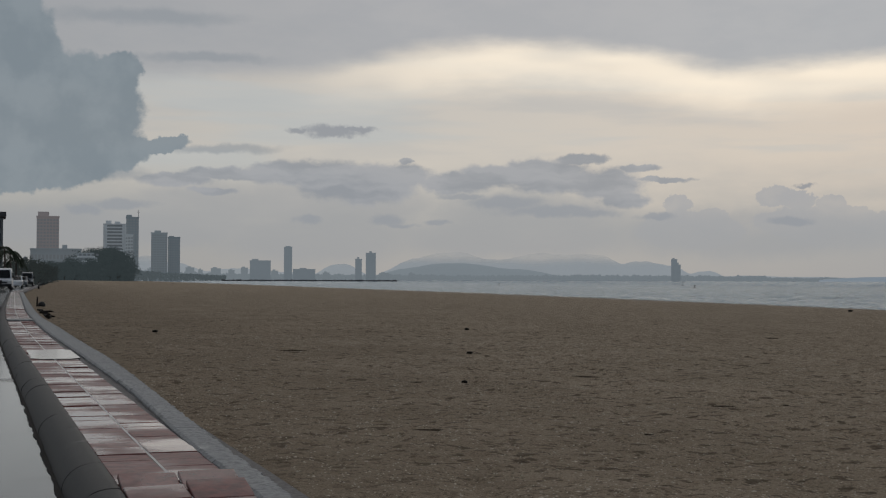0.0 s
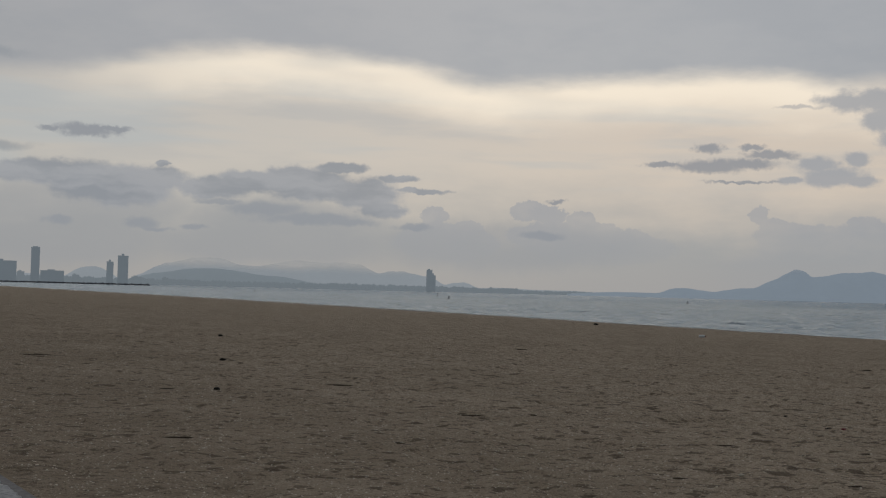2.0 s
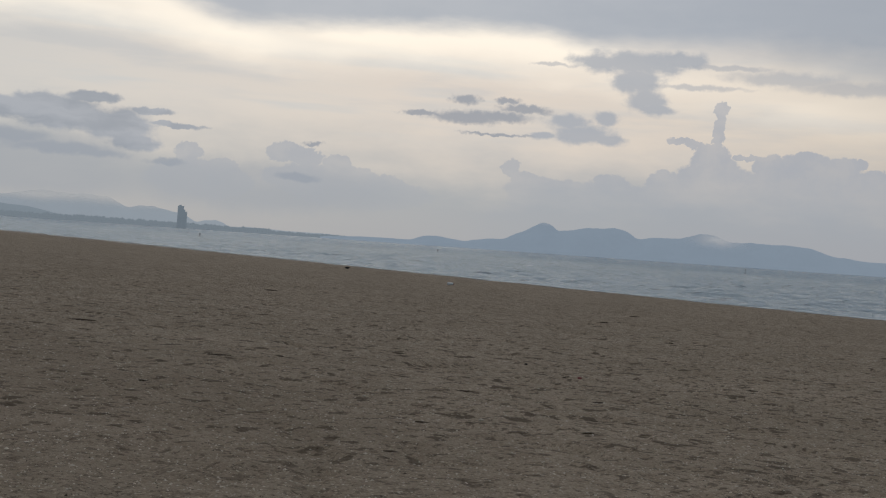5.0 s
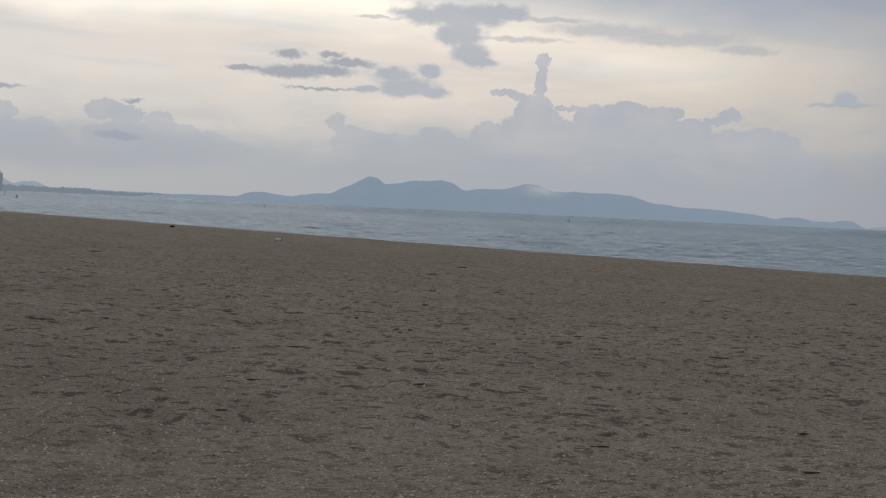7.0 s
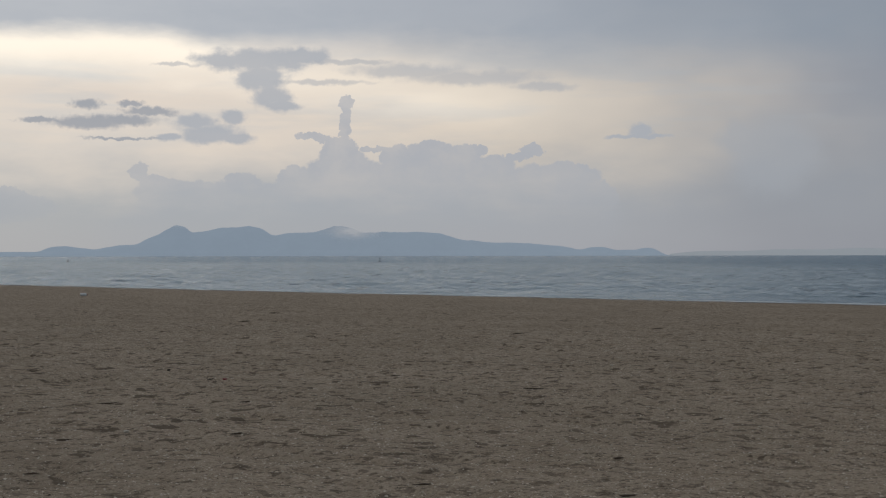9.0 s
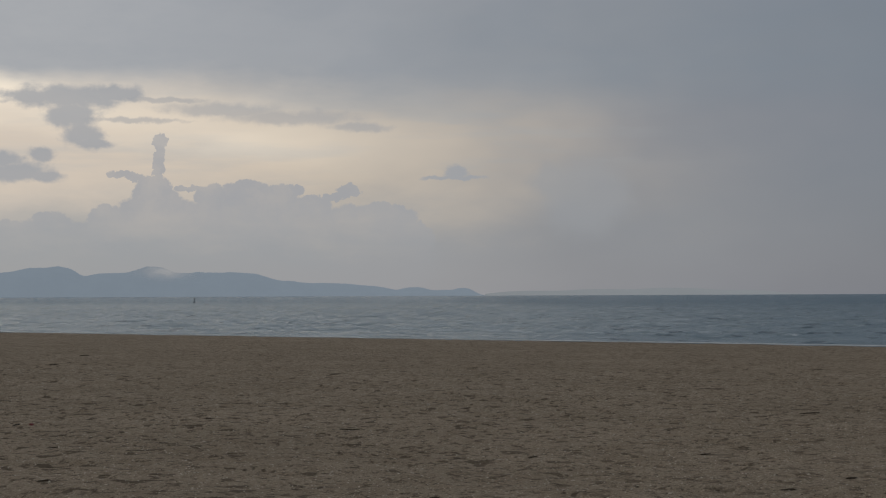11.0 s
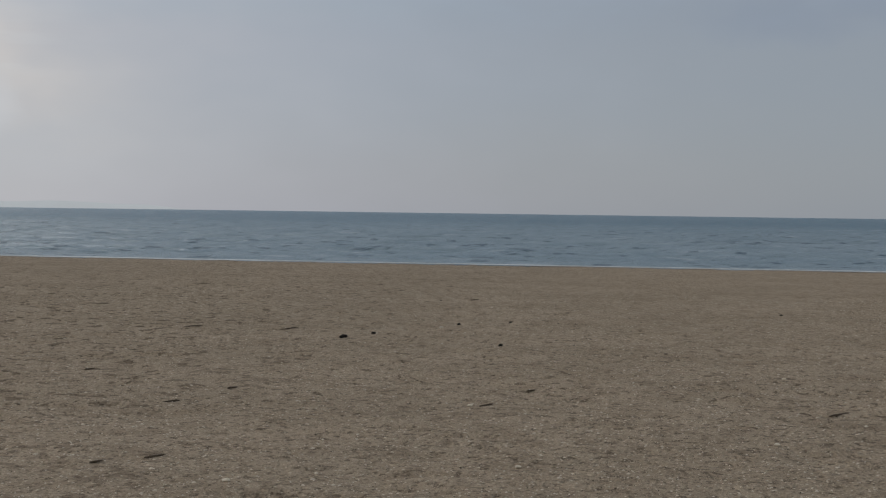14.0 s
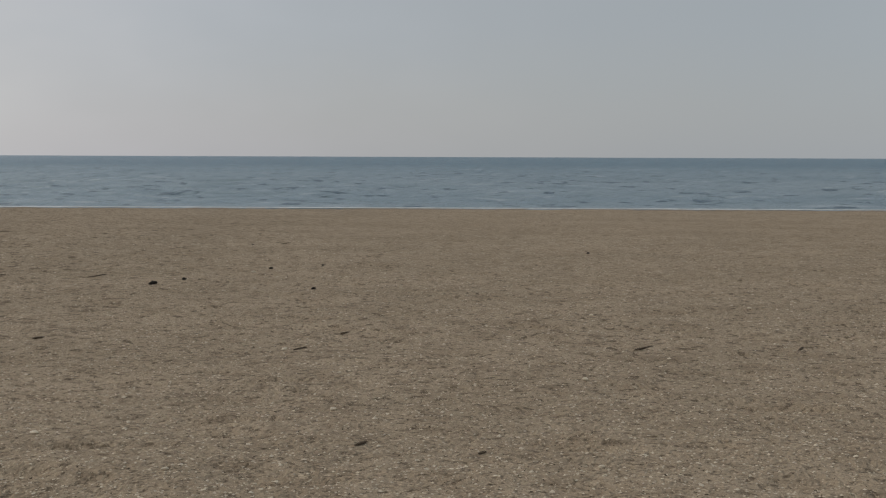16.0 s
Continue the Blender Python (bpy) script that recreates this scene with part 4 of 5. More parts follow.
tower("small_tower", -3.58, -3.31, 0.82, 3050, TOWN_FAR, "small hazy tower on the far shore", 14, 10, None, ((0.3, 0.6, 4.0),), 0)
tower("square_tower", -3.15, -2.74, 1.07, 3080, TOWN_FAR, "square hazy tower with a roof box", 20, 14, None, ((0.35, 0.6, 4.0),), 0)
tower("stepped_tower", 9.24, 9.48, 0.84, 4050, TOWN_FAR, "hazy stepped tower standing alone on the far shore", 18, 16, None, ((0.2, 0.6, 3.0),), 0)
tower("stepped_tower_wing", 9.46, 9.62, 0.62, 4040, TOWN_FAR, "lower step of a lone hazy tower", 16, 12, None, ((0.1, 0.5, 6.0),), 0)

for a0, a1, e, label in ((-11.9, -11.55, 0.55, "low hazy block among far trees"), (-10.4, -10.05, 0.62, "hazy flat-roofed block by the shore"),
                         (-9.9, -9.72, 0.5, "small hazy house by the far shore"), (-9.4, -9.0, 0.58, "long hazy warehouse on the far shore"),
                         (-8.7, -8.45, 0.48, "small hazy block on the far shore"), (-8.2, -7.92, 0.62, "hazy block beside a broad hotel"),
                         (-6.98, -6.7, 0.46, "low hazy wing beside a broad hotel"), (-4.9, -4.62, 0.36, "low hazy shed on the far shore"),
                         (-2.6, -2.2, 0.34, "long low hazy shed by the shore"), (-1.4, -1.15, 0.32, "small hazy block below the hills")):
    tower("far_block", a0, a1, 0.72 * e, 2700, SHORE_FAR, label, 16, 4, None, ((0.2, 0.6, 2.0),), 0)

# roof mast and crane arm on the tall tower
c = bearing(-12.27) * 1690
mast = thing("roof_mast", pose(c.x, c.y, 73.2, 0, 0, 12), "thin steel mast on a tower roof", "mast")
part("pole", cyl(0.35, 0.2, (0, 6, 0), (0, 6, 9.5), 6), STEEL, mast)
part("arm", cyl(0.2, 0.2, (-1.5, 6, 6.0), (1.5, 6, 6.4), 6), STEEL, mast)

# breakwater of dark rock
bm = bmesh.new()
rng = random.Random(12)
for i in range(420):
    a = -9.0 + 7.1 * rng.random()
    p = bearing(a) * (1750 + rng.uniform(-4, 4))
    bmesh.ops.create_icosphere(bm, subdivisions=1, radius=1.0, matrix=pose(p.x, p.y, SEA + 0.3, rng.uniform(0, 60), rng.uniform(0, 60), 0)
                               @ Matrix.Diagonal((rng.uniform(1.2, 2.6), rng.uniform(1, 2), rng.uniform(0.8, 1.6), 1)))
tagged(part("breakwater", bm, ROOF), "low dark rock breakwater across the bay", "breakwater", "", "stuff")

# wooded point at the end of the beach
bm = bmesh.new()
pts = [(-17.6, 900), (-15.4, 930), (-14.6, 975), (-13.6, 1000), (-12.5, 1010), (-12.3, 1060), (-13.0, 1300), (-17.6, 1300)]
low = [bm.verts.new((*(bearing(a) * d).xy, SEA - 0.4)) for a, d in pts]
high = [bm.verts.new((*(bearing(a) * (d + 6)).xy, -0.35)) for a, d in pts]
for i in range(len(pts) - 1):
    bm.faces.new((low[i], low[i + 1], high[i + 1], high[i]))
bm.faces.new(high[::-1])
bmesh.ops.recalc_face_normals(bm, faces=bm.faces)
tagged(part("ground_point", bm, EARTH), "low earthy point of land under the trees", "ground", "", "structure")


def tree(name, height, spread, seed, label, leaves=900, leaf=None):
    """Tapered trunk, limbs and a ragged crown of small leaf clumps."""
    r = random.Random(seed)
    top = thing(name, Matrix(), label, "tree", "trees at the end of the beach")
    bm = cyl(height * 0.03, height * 0.015, (0, 0, -0.3), (0.1, 0, height * 0.6), 8)
    tips = [Vector((0, 0, height * 0.75))]
    for k in range(9):
        a, z = r.uniform(0, 6.3), height * r.uniform(0.22, 0.6)
        reach = spread * r.uniform(0.35, 0.8)
        tip = Vector((math.cos(a) * reach, math.sin(a) * reach, z + height * r.uniform(0.08, 0.3)))
        cyl(height * 0.012, height * 0.004, (0, 0, z), tip, 5, bm)
        tips.append(tip)
    part("trunk", bm, BARK, top)
    bm = bmesh.new()
    for k in range(leaves):
        t = tips[r.randrange(len(tips))]
        p = t + Vector((r.gauss(0, 1) * spread * 0.22, r.gauss(0, 1) * spread * 0.22, r.gauss(0, 1) * height * 0.11))
        if p.z < height * 0.12 or p.z > height * 1.04:
            continue
        size = height * r.uniform(0.012, 0.035)
        n = Vector((r.gauss(0, 1), r.gauss(0, 1), r.gauss(0, 1))).normalized()
        m = Matrix.Translation(p) @ n.to_track_quat("Z", "Y").to_matrix().to_4x4()
        vs = [bm.verts.new(m @ Vector((size * math.cos(j * 1.2566 + 0.4 * r.random()), size * 0.7 * math.sin(j * 1.2566), r.uniform(-0.2, 0.2) * size)))
              for j in range(5)]
        bm.faces.new(vs)
    part("crown", bm, leaf, top)
    return top


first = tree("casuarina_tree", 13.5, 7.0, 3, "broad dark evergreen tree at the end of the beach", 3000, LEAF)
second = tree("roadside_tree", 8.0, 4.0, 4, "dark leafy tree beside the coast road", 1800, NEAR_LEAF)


def stand(ob, az, d, scale, turn, z=-0.4, keep=False):
    p = bearing(az) * d
    m = pose(p.x, p.y, z, 0, 0, turn)
    if keep:
        ob.matrix_world = m
        ob.scale = (scale, scale, scale)
        return ob
    made = copy_thing(ob, m)
    made.scale = (scale, scale, scale)
    return made


rng = random.Random(21)
stand(first, -13.2, 1045, 1.75, 0, keep=True)
for az, d, k in ((-13.5, 1060, 1.78), (-13.85, 1070, 1.75), (-12.95, 1040, 1.55), (-13.35, 1030, 1.6), (-14.2, 1080, 1.65), (-12.75, 1030, 1.2),
                 (-14.5, 1090, 1.35), (-14.75, 1060, 1.15), (-13.7, 1015, 1.2), (-12.7, 1020, 0.8), (-15.0, 1040, 1.0), (-13.0, 1012, 0.95),
                 (-14.0, 1005, 0.95), (-14.35, 1000, 0.8), (-14.7, 990, 0.75), (-15.1, 975, 0.75), (-15.4, 960, 0.8), (-15.25, 1010, 0.9),
                 (-13.35, 1008, 0.8), (-13.05, 1008, 0.6), (-14.65, 1006, 1.15), (-14.15, 1004, 0.9), (-13.95, 1008, 1.15), (-15.6, 950, 0.85), (-15.75, 1000, 1.0)):
    stand(first, az, d, k, rng.uniform(0, 360))
stand(second, -16.4, 330, 1.0, 0, -1.9, keep=True)
for az, d, k in ((-16.75, 300, 0.95), (-16.1, 360, 0.95), (-16.95, 280, 0.8), (-15.9, 420, 1.0), (-15.75, 430, 0.8), (-16.55, 400, 1.1), (-16.25, 440, 1.0),
                 (-17.1, 330, 0.9)):
    stand(second, az, d, k, rng.uniform(0, 360), -1.9)

# undergrowth below the trees
bm = bmesh.new()
for i in range(3200):
    a = -15.9 + 3.45 * rng.random()
    p = bearing(a) * (975 + 38 * (a + 15.9) / 3.4 + rng.uniform(0, 30))
    m = Matrix.Translation((p.x, p.y, -0.4 + 8.5 * rng.random() ** 1.3)) @ pose(0, 0, 0, rng.uniform(0, 180), rng.uniform(0, 180), 0)
    size = rng.uniform(0.5, 1.4)
    bm.faces.new([bm.verts.new(m @ Vector((size * math.cos(j * 1.2566), size * math.sin(j * 1.2566), rng.uniform(-0.2, 0.2)))) for j in range(5)])
tagged(part("undergrowth", bm, LEAF), "dense dark undergrowth below the trees", "bushes", "", "stuff")

# more woodland along the shore under the towers
bm = bmesh.new()
for i in range(2600):
    a = -15.6 + 6.8 * rng.random()
    d = 1320 + max(0.0, a + 13) * 190 + 200 * rng.random()
    p = bearing(a) * d
    z = SEA + (11.0 - 1.0 * max(0, a + 12.6)) * rng.random() ** 0.6
    n = Vector((rng.gauss(0, 1), rng.gauss(0, 1), rng.gauss(0, 1))).normalized()
    m = Matrix.Translation((p.x, p.y, z)) @ n.to_track_quat("Z", "Y").to_matrix().to_4x4()
    size = rng.uniform(0.8, 2.4)
    bm.faces.new([bm.verts.new(m @ Vector((size * math.cos(j * 1.2566), size * math.sin(j * 1.2566), rng.uniform(-0.3, 0.3)))) for j in range(5)])
# woodland leaf with haze glow put into the material
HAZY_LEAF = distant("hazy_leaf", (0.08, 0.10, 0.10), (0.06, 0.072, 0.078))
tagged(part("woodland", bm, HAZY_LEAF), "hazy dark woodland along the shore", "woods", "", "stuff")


def palm(m, height, seed):
    r = random.Random(seed)
    top = thing("palm_tree", m, "tall palm with drooping fronds beside the road", "tree", "palms by the road")
    bm = bmesh.new()
    prev = Vector((0, 0, -0.2))
    for k in range(8):
        z = height * (k + 1) / 8
        q = Vector((0.25 * math.sin(k * 0.4), 0.1 * k / 8, z))
        cyl(0.17 - 0.008 * k, 0.16 - 0.008 * k, prev, q, 8, bm)
        prev = q
    part("trunk", bm, BARK, top)
    for k in range(16):
        bm = bmesh.new()
        a, rise = 2 * math.pi * k / 16 + r.uniform(-0.2, 0.2), r.uniform(-0.2, 0.9)
        out = Vector((math.cos(a), math.sin(a), 0))
        side = Vector((-out.y, out.x, 0))
        for j in range(14):
            t = j / 14
            p = prev + out * (1.9 * t) + Vector((0, 0, rise * 1.2 * t - 2.0 * t * t))
            for sgn in (-1, 1):
                tip = p + side * sgn * 0.6 * (1 - 0.5 * t) + out * 0.35 - Vector((0, 0, 0.25 + 0.3 * t))
                bm.faces.new([bm.verts.new(p), bm.verts.new(p + out * 0.2), bm.verts.new(tip)])
        part("frond", bm, PALM_LEAF, top)
    return top


for az, d, h in ((-17.2, 210, 5.2), (-16.98, 240, 4.6), (-17.42, 200, 5.6)):
    p = bearing(az) * d
    palm(pose(p.x, p.y, -0.1), h, int(d))

# roadside building at the land side, with a dark overhanging roof
w = bearing(-17.85) * 330
house = thing("roadside_building", pose(w.x, w.y, -0.25, 0, 0, 17.85), "grey concrete building with dark overhanging roof", "building")
part("wall", box(-14, 2.45, 0, 12, 0, 15.2, 0.1), CONCRETE, house)
part("roof", box(-14.6, 3.1, -0.8, 12.6, 15.2, 16.4, 0.1), ROOF, house, "dark flat roof slab")
for f in range(5):
    for k in range(6):
        x = 1.0 - 2.6 * k
        pane = part("window", box(x - 0.95, x + 0.95, -0.06, 0.1, 1.2 + 2.9 * f, 2.9 + 2.9 * f), WINDOW, house)
        part("sill", box(x - 1.05, x + 1.05, -0.2, 0.0, 1.08 + 2.9 * f, 1.18 + 2.9 * f), CONCRETE, pane)

# pale terraced building among the trees
w = bearing(-14.35) * 1020
terrace = thing("terrace_building", pose(w.x, w.y, -0.5, 0, 0, 14.35), "pale three-storey building with balconies among trees", "building")
for f in range(3):
    x0 = (-6.0, -9.0, -4.5)[f]
    part("storey", box(x0, 11.0 - 2.0 * f, 1.2 * f, 12, 10.4 + 3.2 * f, 13.6 + 3.2 * f, 0.05), PODIUM, terrace)
    part("balcony", box(x0 - 0.4, 11.4 - 2.0 * f, 1.2 * f - 1.5, 1.2 * f, 10.2 + 3.2 * f, 11.2 + 3.2 * f, 0.05), PALE_TOWER, terrace, "pale balcony front")
    for k in range(5):
        part("window", box(x0 + 0.8 + 2.9 * k, x0 + 2.8 + 2.9 * k, 1.2 * f - 0.05, 1.2 * f + 0.1, 11.4 + 3.2 * f, 13.0 + 3.2 * f), SHADED, terrace)
part("ground_floor", box(-9.5, 11.5, 0.4, 12, 0, 10.4, 0.05), PODIUM, terrace)

# lattice masts behind the trees
for az, d, h, round_top in ((-16.37, 620, 11.6, False), (-16.58, 560, 8.4, True)):
    p = bearing(az) * d
    mast = thing("radio_mast", pose(p.x, p.y, -0.3), "thin lattice mast rising behind the trees", "mast")
    for sx, sy in ((-1, -1), (1, -1), (1, 1), (-1, 1)):
        part("leg", cyl(0.09, 0.07, (0.55 * sx, 0.55 * sy, 0), (0.4 * sx, 0.4 * sy, h), 6), STEEL, mast)
    for k in range(int(h / 1.1)):
        part("brace", cyl(0.05, 0.05, (-0.5, -0.5, 1.1 * k), (0.5, -0.5, 1.1 * k + 1.1), 5), STEEL, mast)
    if round_top:
        bm = bmesh.new()
        bmesh.ops.create_uvsphere(bm, u_segments=12, v_segments=8, radius=0.9, matrix=pose(0, 0, h + 0.7))
        part("tank", bm, STEEL, mast, "round tank", True)

# lamp posts
for i in range(3):
    u = 190 + 60 * i
    post = thing("street_lamp", path_pose(u, -7.5, -0.02), "thin grey street lamp beside the road", "street lamp", "lamps along the road")
    part("pole", cyl(0.08, 0.05, (0, 0, 0), (0, 0, 6.2), 8), STEEL, post)
    part("arm", cyl(0.04, 0.03, (0, 0, 6.1), (-1.4, 0, 6.5), 6), STEEL, post)
    part("lamp_head", box(-1.9, -1.3, -0.12, 0.12, 6.42, 6.55, 0.03), STEEL, post)

# ---------------------------------------------------------------- vehicles


def wheel(parent, x, y, r=0.33, w=0.22):
    t = part("tyre", bmesh.new(), RUBBER, parent)
    bm = cyl(r, r, (-w / 2, 0, 0), (w / 2, 0, 0), 20)
    bmesh.ops.bevel(bm, geom=[e for e in bm.edges if len(e.link_faces) == 2 and e.calc_face_angle(0) > 1], offset=0.03, segments=2, affect="EDGES")
    bm.to_mesh(t.data)
    bm.free()
    t.location = (x, y, r)
    rim = part("rim", cyl(r * 0.62, r * 0.62, (-w / 2 - 0.006, 0, 0), (w / 2 + 0.006, 0, 0), 14), CHROME, t)


def vehicle(name, m, label, profile, glass, width, wheels, paint):
    """Body from a side outline (y, z), nose towards -y; glass bands (y0, y1, z0, z1)."""
    top = thing(name, m, label, "vehicle", "vehicles on the road")
    bm = prism([(y, z) for y, z in profile], -width / 2, width / 2, 0.045)
    bmesh.ops.rotate(bm, verts=bm.verts, cent=(0, 0, 0), matrix=Matrix.Rotation(radians(90), 3, "Z"))
    for v in bm.verts:
        if v.co.z > 1.0:
            v.co.x *= 1 - 0.12 * min(1, (v.co.z - 1.0) / 0.8)
    body = part("body", bm, paint, top)
    half = width / 2
    for y0, y1, z0, z1 in glass:
        for sgn in (-1, 1):
            part("side_window", box(min(sgn * half * 0.86, sgn * half * 0.99), max(sgn * half * 0.86, sgn * half * 0.99), y0, y1, z0, z1, 0.01), GLASS, top)
    return top, half


def van(m, paint):
    prof = [(-2.5, 0.35), (2.45, 0.35), (2.5, 1.0), (2.42, 2.0), (2.2, 2.15), (-0.9, 2.18), (-1.35, 2.05), (-1.95, 1.15), (-2.45, 0.98)]
    top, half = vehicle("minibus", m, "white high-roofed minibus facing along the road", prof, ((-0.9, 2.2, 1.18, 1.75),), 1.88, 4, paint)
    bm = bmesh.new()
    bm.faces.new([bm.verts.new(c) for c in ((-0.78, -1.97, 1.2), (0.78, -1.97, 1.2), (0.7, -1.42, 2.0), (-0.7, -1.42, 2.0))])
    bmesh.ops.solidify(bm, geom=list(bm.faces), thickness=-0.04)
    part("windscreen", bm, GLASS, top)
    part("bumper", box(-0.93, 0.93, -2.6, -2.4, 0.34, 0.62, 0.04), RUBBER, top)
    part("grille", box(-0.5, 0.5, -2.5, -2.44, 0.68, 0.85, 0.01), RUBBER, top)
    for sgn in (-1, 1):
        part("headlight", box(sgn * 0.72 - 0.17, sgn * 0.72 + 0.17, -2.5, -2.4, 0.72, 0.95, 0.03), LAMP_WHITE, top)
        part("mirror", box(sgn * 1.05 - 0.1, sgn * 1.05 + 0.1, -1.75, -1.6, 1.2, 1.5, 0.03), RUBBER, top)
        for y in (-1.6, 1.6):
            wheel(top, sgn * 0.82, y)
    return top


def car(m, paint, name="parked_car", label="white hatchback parked beside the kerb"):
    prof = [(-2.0, 0.3), (2.0, 0.3), (2.05, 0.85), (1.85, 1.0), (1.45, 1.42), (-0.35, 1.46), (-1.0, 1.0), (-1.9, 0.82)]
    top, half = vehicle(name, m, label, prof, ((-0.55, 0.4, 1.0, 1.34), (0.48, 1.4, 1.0, 1.34)), 1.7, 4, paint)
    for y, lamp in ((-2.0, LAMP_WHITE), (1.98, LAMP_RED)):
        for sgn in (-1, 1):
            part("headlight" if y < 0 else "tail_light", box(sgn * 0.62 - 0.15, sgn * 0.62 + 0.15, y - 0.06, y + 0.06, 0.62, 0.78, 0.02), lamp, top)
    for y0, y1, z in ((-1.08, -0.4, 0), (1.46, 1.84, 0)):
        bm = bmesh.new()
        za, zb = (1.02, 1.44) if y0 < 0 else (1.38, 1.02)
        bm.faces.new([bm.verts.new(c) for c in ((-0.66, y0 - 0.01, za), (0.66, y0 - 0.01, za), (0.6, y1 + 0.01, zb), (-0.6, y1 + 0.01, zb))])
        bmesh.ops.solidify(bm, geom=list(bm.faces), thickness=0.03)
        part("windscreen" if y0 < 0 else "rear_window", bm, GLASS, top)
    part("bumper", box(-0.84, 0.84, -2.1, -1.95, 0.3, 0.55, 0.04), paint, top)
    for sgn in (-1, 1):
        part("mirror", box(sgn * 0.93 - 0.08, sgn * 0.93 + 0.08, -0.75, -0.62, 0.98, 1.12, 0.02), RUBBER, top)
        for y in (-1.25, 1.28):
            wheel(top, sgn * 0.76, y, 0.3, 0.2)
    return top


def at_bearing(az, u):
    """Path offset v that shows at a bearing, u metres along."""
    return u * math.tan(radians(az + 18.5)) - float(shift(u))


van(path_pose(146, at_bearing(-17.42, 146), 0.02), WHITE_PAINT)
car(path_pose(54, KERB_FOOT - 0.05 - 0.88, 0.0), WHITE_PAINT)
car(path_pose(175, at_bearing(-16.95, 175), 0.02), WHITE_PAINT, "distant_car", "white car far along the wet road")
car(path_pose(210, at_bearing(-16.72, 210), 0.02), GREY_PAINT, "distant_car", "grey car far along the wet road")
van(path_pose(235, at_bearing(-16.5, 235), 0.02), GREY_PAINT)

# ---------------------------------------------------------------- what lies on the sand
from mathutils.bvhtree import BVHTree
sheet = bpy.data.objects["ground"]
tree_of_sand = BVHTree.FromPolygons([tuple(v.co) for v in sheet.data.vertices], [tuple(p.vertices) for p in sheet.data.polygons])


def sand_z(x, y):
    hit = tree_of_sand.ray_cast(Vector((x, y, 5)), Vector((0, 0, -1)))
    return hit[0].z if hit[0] else 0.0


def lump(size, seed, flat=0.5, long=1.0):
    r = random.Random(seed)
    bm = bmesh.new()
    bmesh.ops.create_icosphere(bm, subdivisions=2, radius=1.0)
    for v in bm.verts:
        k = 1 + 0.35 * noise.noise(v.co * 1.6 + Vector((seed, 0, 0)))
        v.co = Vector((v.co.x * k * size * long, v.co.y * k * size, v.co.z * k * size * flat))
    return bm


def litter(name, x, y, bm, mat, label, category, group, sink=0.3, turn=0.0):
    low = min(v.co.z for v in bm.verts)
    ob = part(name, bm, mat, None, label)
    ob.matrix_world = pose(x, y, sand_z(x, y) - low * (1 - sink), 0, 0, turn)
    return tagged(ob, label, category, group)


WEED = [(-6.11, 29.84, 0.10), (0.62, 36.3, 0.10), (0.45, 23.6, 0.08), (0.25, 16.2, 0.06), (28.3, 97.5, 0.24), (6.41, 14.58, 0.03),
        (16.52, 6.81, 0.05), (17.6, 6.51, 0.035), (13.64, 5.15, 0.045), (14.2, 6.89, 0.05), (11.16, 3.42, 0.02),
        (22.1, 3.69, 0.05), (23.4, 10.0, 0.04)]
for i, (x, y, r) in enumerate(WEED):
    litter("seaweed_clump", x, y, lump(0.45 * r, i, 0.7, 1.5), DEBRIS, "dark clump of dried seaweed on the sand", "seaweed", "dark clumps on the sand", 0.3, -15)
for i, (dx, r) in enumerate(((-0.05, 0.022), (0.0, 0.026), (0.05, 0.024))):
    litter("stone", 13.65 + dx, 6.99, lump(r, 30 + i, 0.75), DEBRIS, "small dark wet stone beside others on the sand", "stone", "three dark stones", 0.25)
# dark dents and scuffs of the sand, added as thin brown strips
STICKS = [(-2.44, 23.05, 0.5), (1.8, 17.6, 0.4), (2.69, 13.5, 0.26), (8.4, 10.58, 0.28), (23.1, 10.08, 0.5), (24.2, 9.68, 0.4),
          (14.85, 8.34, 0.5), (8.72, 3.38, 0.2), (9.76, 3.42, 0.14), (9.45, 1.19, 0.27), (5.52, 1.36, 0.06), (5.57, 1.91, 0.12),
          (9.71, 0.17, 0.22), (14.27, 9.32, 0.34), (22.31, 3.71, 0.11), (9.3, 7.05, 0.14), (5.24, 2.98, 0.1), (5.8, 4.02, 0.17)]
STRIPS = [(5.47, 4.12, 0.1), (11.25, 9.01, 0.23), (7.93, 7.67, 0.13), (7.8, 5.25, 0.13), (8.71, 5.35, 0.12), (5.83, 6.5, 0.12),
          (5.46, 10.85, 0.11), (4.4, 11.3, 0.24), (4.3, 8.64, 0.12), (3.18, 8.89, 0.11), (18.74, 35.33, 0.32), (14.75, 29.21, 0.26),
          (8.33, 12.91, 0.12), (4.12, 6.13, 0.12), (4.69, 5.15, 0.11), (2.49, 7.45, 0.09), (12.38, 21.93, 0.2), (16.45, 21.16, 0.27),
          (21.6, 22.79, 0.32), (-0.3, 16.05, 0.19), (-0.1, 10.8, 0.3), (7.99, 34.27, 0.43), (1.56, 10.65, 0.09), (3.32, 13.64, 0.11)]
for i, (x, y, n) in enumerate(STICKS + STRIPS):
    r = random.Random(i)
    thick = 0.008 + 0.00035 * math.hypot(x, y)
    bm = lump(thick, 90 + i, 0.7, n / (2.2 * thick))
    for v in bm.verts:
        v.co.y += 0.02 * math.sin(v.co.x * 9 + i)
        v.co.z *= 0.7 + 0.5 * noise.noise(Vector((v.co.x * 14 + i, 0, 0)))
    litter("dent_strip", x, y, bm, DENT_WEED_BROWN, "thin brown strip standing in for a dark dent in the sand", "seaweed", "weed strips on the sand", 0.1, -15 + r.uniform(-12, 12))
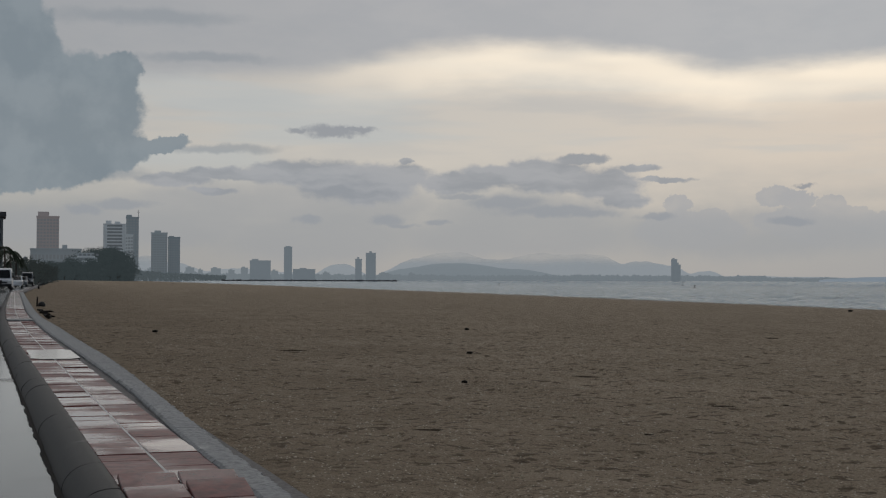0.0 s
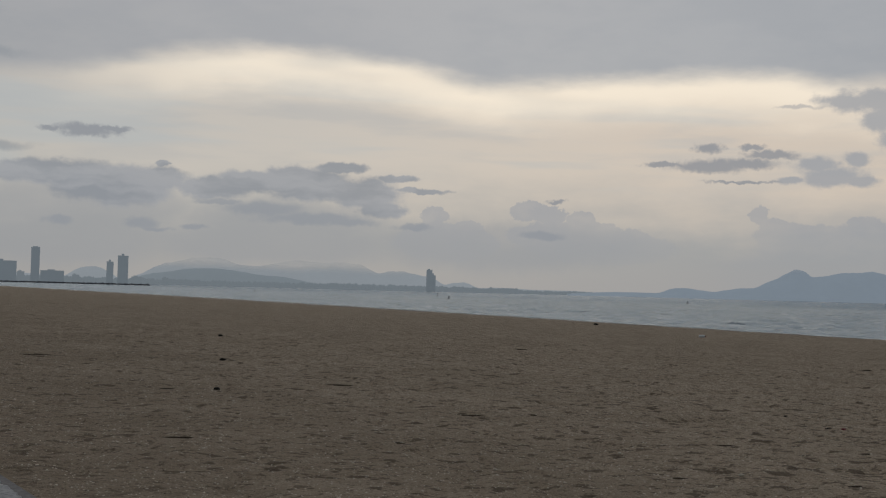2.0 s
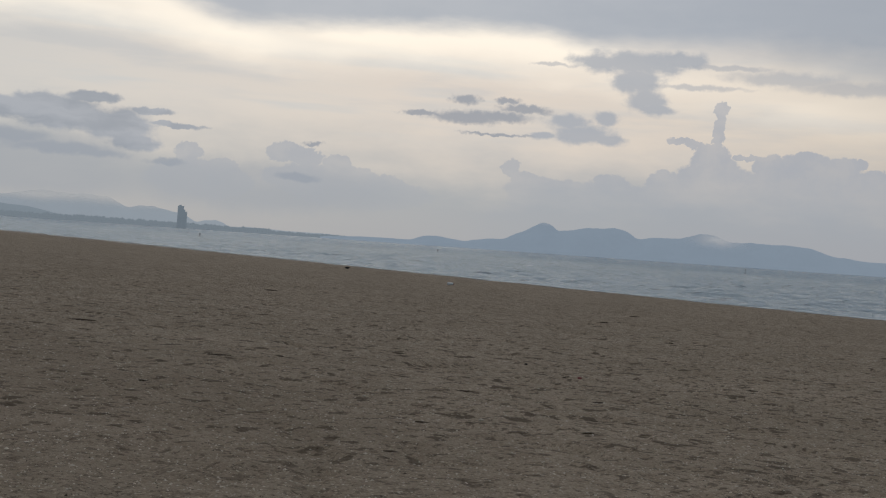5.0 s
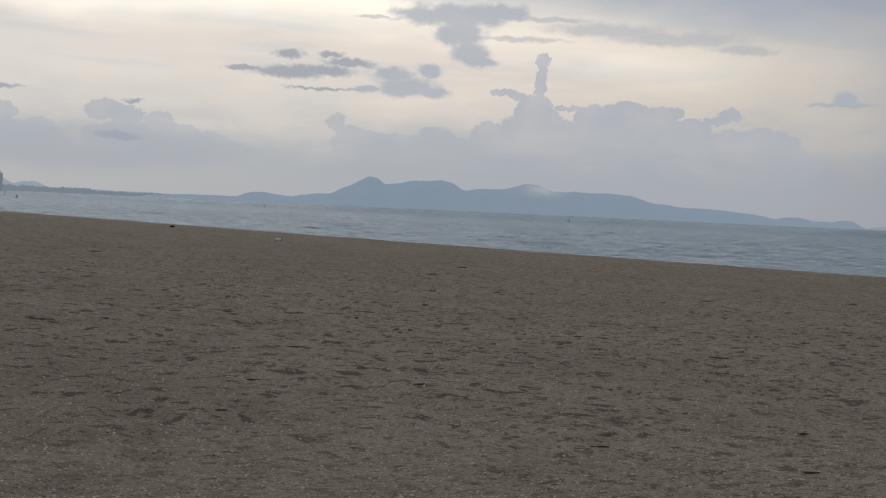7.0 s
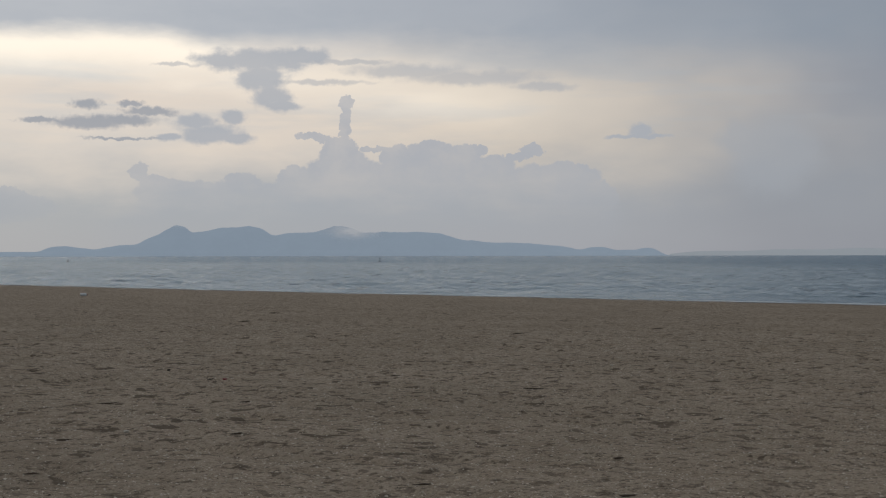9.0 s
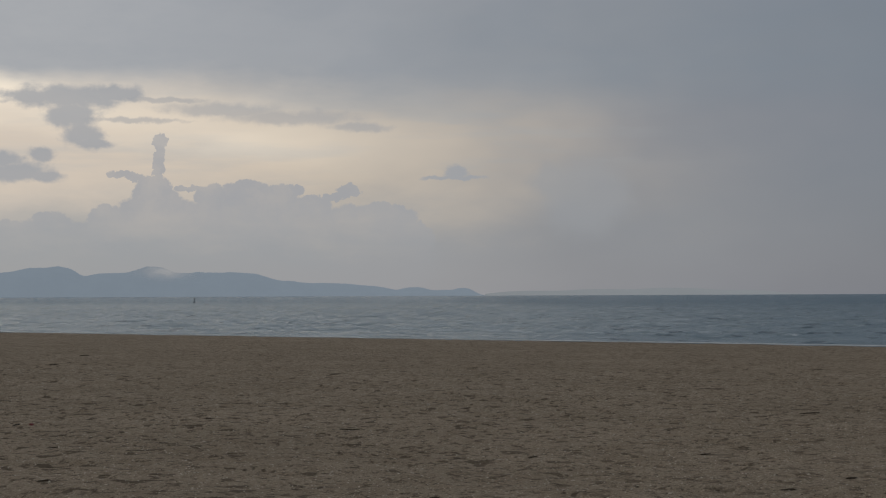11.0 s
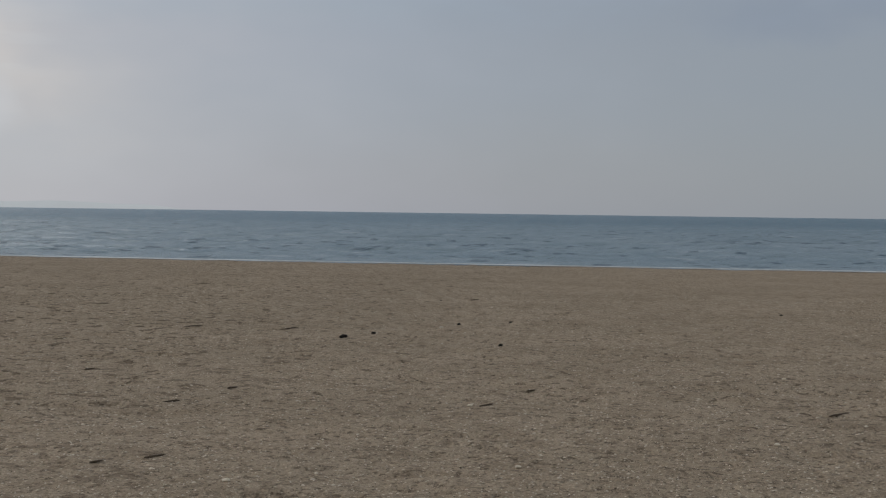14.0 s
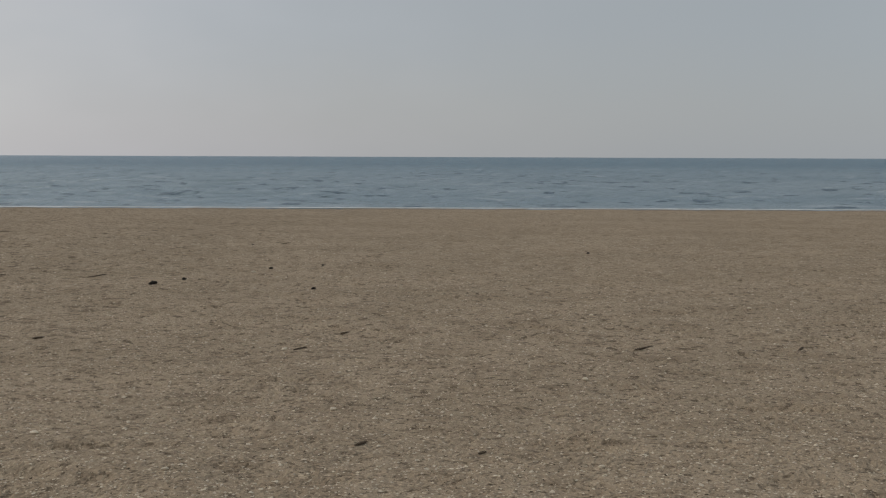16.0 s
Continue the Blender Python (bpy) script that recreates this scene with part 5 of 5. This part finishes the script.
SHELLS = [(3.74, 9.22, 0.03), (7.69, 1.29, 0.028), (12.72, 0.67, 0.03), (4.83, 2.43, 0.02), (5.34, 0.83, 0.02), (8.66, 3.48, 0.03),
          (11.52, 1.89, 0.028), (6.44, 2.33, 0.024), (15.7, 6.7, 0.04), (5.42, 3.36, 0.03), (11.8, 13.26, 0.036), (3.24, 10.44, 0.024), (2.02, 9.31, 0.024)]
for i, (x, y, r) in enumerate(SHELLS):
    litter("shell", x, y, lump(0.6 * r, 60 + i, 0.55, 1.2), SHELL, "pale seashell lying on the sand", "shell", "shells on the sand", 0.2, 40 * i)
x, y = 23.3, 62.6
bm = cyl(0.07, 0.07, (-0.13, 0, 0), (0.09, 0, 0), 12)
cyl(0.07, 0.03, (0.09, 0, 0), (0.16, 0, 0), 12, bm)
bottle = thing("plastic_bottle", pose(x, y, sand_z(x, y) + 0.06, 0, 0, -20), "crumpled white plastic container washed up near the water", "bottle")
part("body", bm, BOTTLE, bottle)
part("cap", cyl(0.035, 0.035, (0.16, 0, 0), (0.19, 0, 0), 10), RED, bottle, "small screw cap")
x, y = 6.45, 13.25
bm = box(-0.02, 0.02, -0.02, 0.02, 0, 0.022, 0.008)
litter("plastic_scrap", x, y, bm, RED, "small red plastic scrap on the sand", "litter", "", 0.1, 25)
bm = cyl(0.006, 0.004, (-0.05, 0, 0), (0.03, 0.006, 0.006), 6)
litter("driftwood_stick", x - 0.16, y - 0.02, bm, DEBRIS, "short dark stick beside a red scrap", "stick", "sticks on the sand", 0.1, 10)

# crumbs of shell and dark grit strewn over the sand
for name, mat, count, size, label in (("shell_grit", SHELL, 44000, (0.0024, 0.0068), "crushed pale shell strewn over the sand"),
                                      ("dark_grit", DENT_WEED_BROWN, 16000, (0.0018, 0.0046), "dark scraps of weed and bark strewn over the sand")):
    r = random.Random(len(name))
    verts, faces = [], []
    for i in range(count):
        a, d = radians(r.uniform(-12, 95)), 4.4 + 26 * r.random() ** 1.8
        x, y = d * math.sin(a), d * math.cos(a)
        if off_path(x, y)[1] < CAP_OUT + 0.03:
            continue
        z = sand_z(x, y)
        k = r.uniform(*size) * (1 + d / 30) * (1.6 if r.random() < 0.06 else 1.0)
        t = r.uniform(0, 6.3)
        n = len(verts)
        for j in range(4):
            verts.append((x + k * math.cos(t + j * 1.57) * r.uniform(0.6, 1.4), y + k * math.sin(t + j * 1.57) * r.uniform(0.6, 1.4), z + r.uniform(0, 0.3) * k))
        verts.append((x, y, z + k * r.uniform(0.5, 0.9)))
        faces += [(n + j, n + (j + 1) % 4, n + 4) for j in range(4)]
    me = bpy.data.meshes.new(name)
    me.from_pydata(verts, [], faces)
    me.materials.append(mat)
    tagged(new(name, me), label, "grit", "", "stuff")

# dark flotsam against the sea wall
x, y = path_xy(57.9, CAP_OUT + 0.4)
bag = part("rubbish_sack", lump(0.15, 81, 0.9), RUBBER)
bag.matrix_world = pose(x, y, sand_z(x, y) + 0.08)
tagged(bag, "full black rubbish sack on the sand by the wall", "sack")
x, y = path_xy(60.3, CAP_OUT + 0.25)
post = part("short_post", cyl(0.04, 0.03, (0, 0, -0.2), (0.03, 0, 0.4), 8), DEBRIS)
post.matrix_world = pose(x, y, sand_z(x, y))
tagged(post, "short weathered wooden post beside the wall", "post")
for i, (u, v, n, t) in enumerate(((51, 0.22, 1.1, 120), (47, 0.2, 1.0, 100), (44.9, 0.26, 0.9, 130), (42.5, 0.22, 0.9, 110), (47.7, 0.4, 0.6, 30), (41.2, 0.3, 0.5, 80))):
    x, y = path_xy(u, CAP_OUT + v)
    n *= 0.6
    bm = cyl(0.05, 0.03, (-n / 2, 0, 0), (0.1, 0.05, 0.03), 8)
    cyl(0.035, 0.015, (0.08, 0.045, 0.03), (n / 2, -0.06, 0.02), 7, bm)
    litter("driftwood_log", float(x), float(y), bm, DEBRIS, "dark driftwood log washed up by the wall", "driftwood", "logs by the wall", 0.2, t)
x, y = path_xy(160, CAP_OUT + 0.4)
post = part("mooring_post", cyl(0.1, 0.08, (0, 0, -0.3), (0, 0, 0.4), 8), DEBRIS)
post.matrix_world = pose(float(x), float(y), sand_z(float(x), float(y)))
tagged(post, "dark wooden post standing in the sand", "post")

# ---------------------------------------------------------------- buoys on the water
for az, d, h in ((2.29, 620, 1.0), (9.7, 640, 1.7), (10.17, 430, 1.0), (19.82, 560, 0.9), (32.22, 520, 1.5), (-10.9, 480, 0.9)):
    p = bearing(az) * d
    buoy = thing("marker_buoy", pose(p.x, p.y, SEA, 3, 4, 0), "dark marker buoy floating on the sea", "buoy", "buoys in the bay")
    bm = bmesh.new()
    bmesh.ops.create_uvsphere(bm, u_segments=14, v_segments=8, radius=0.5, matrix=Matrix.Diagonal((1, 1, 0.7, 1)))
    part("float", bm, BUOY, buoy, "", True)
    part("pole", cyl(0.07, 0.05, (0, 0, 0.2), (0, 0, h), 8), BUOY, buoy)
    part("topmark", box(-0.22, 0.22, -0.05, 0.05, h - 0.4, h, 0.02), BUOY, buoy)
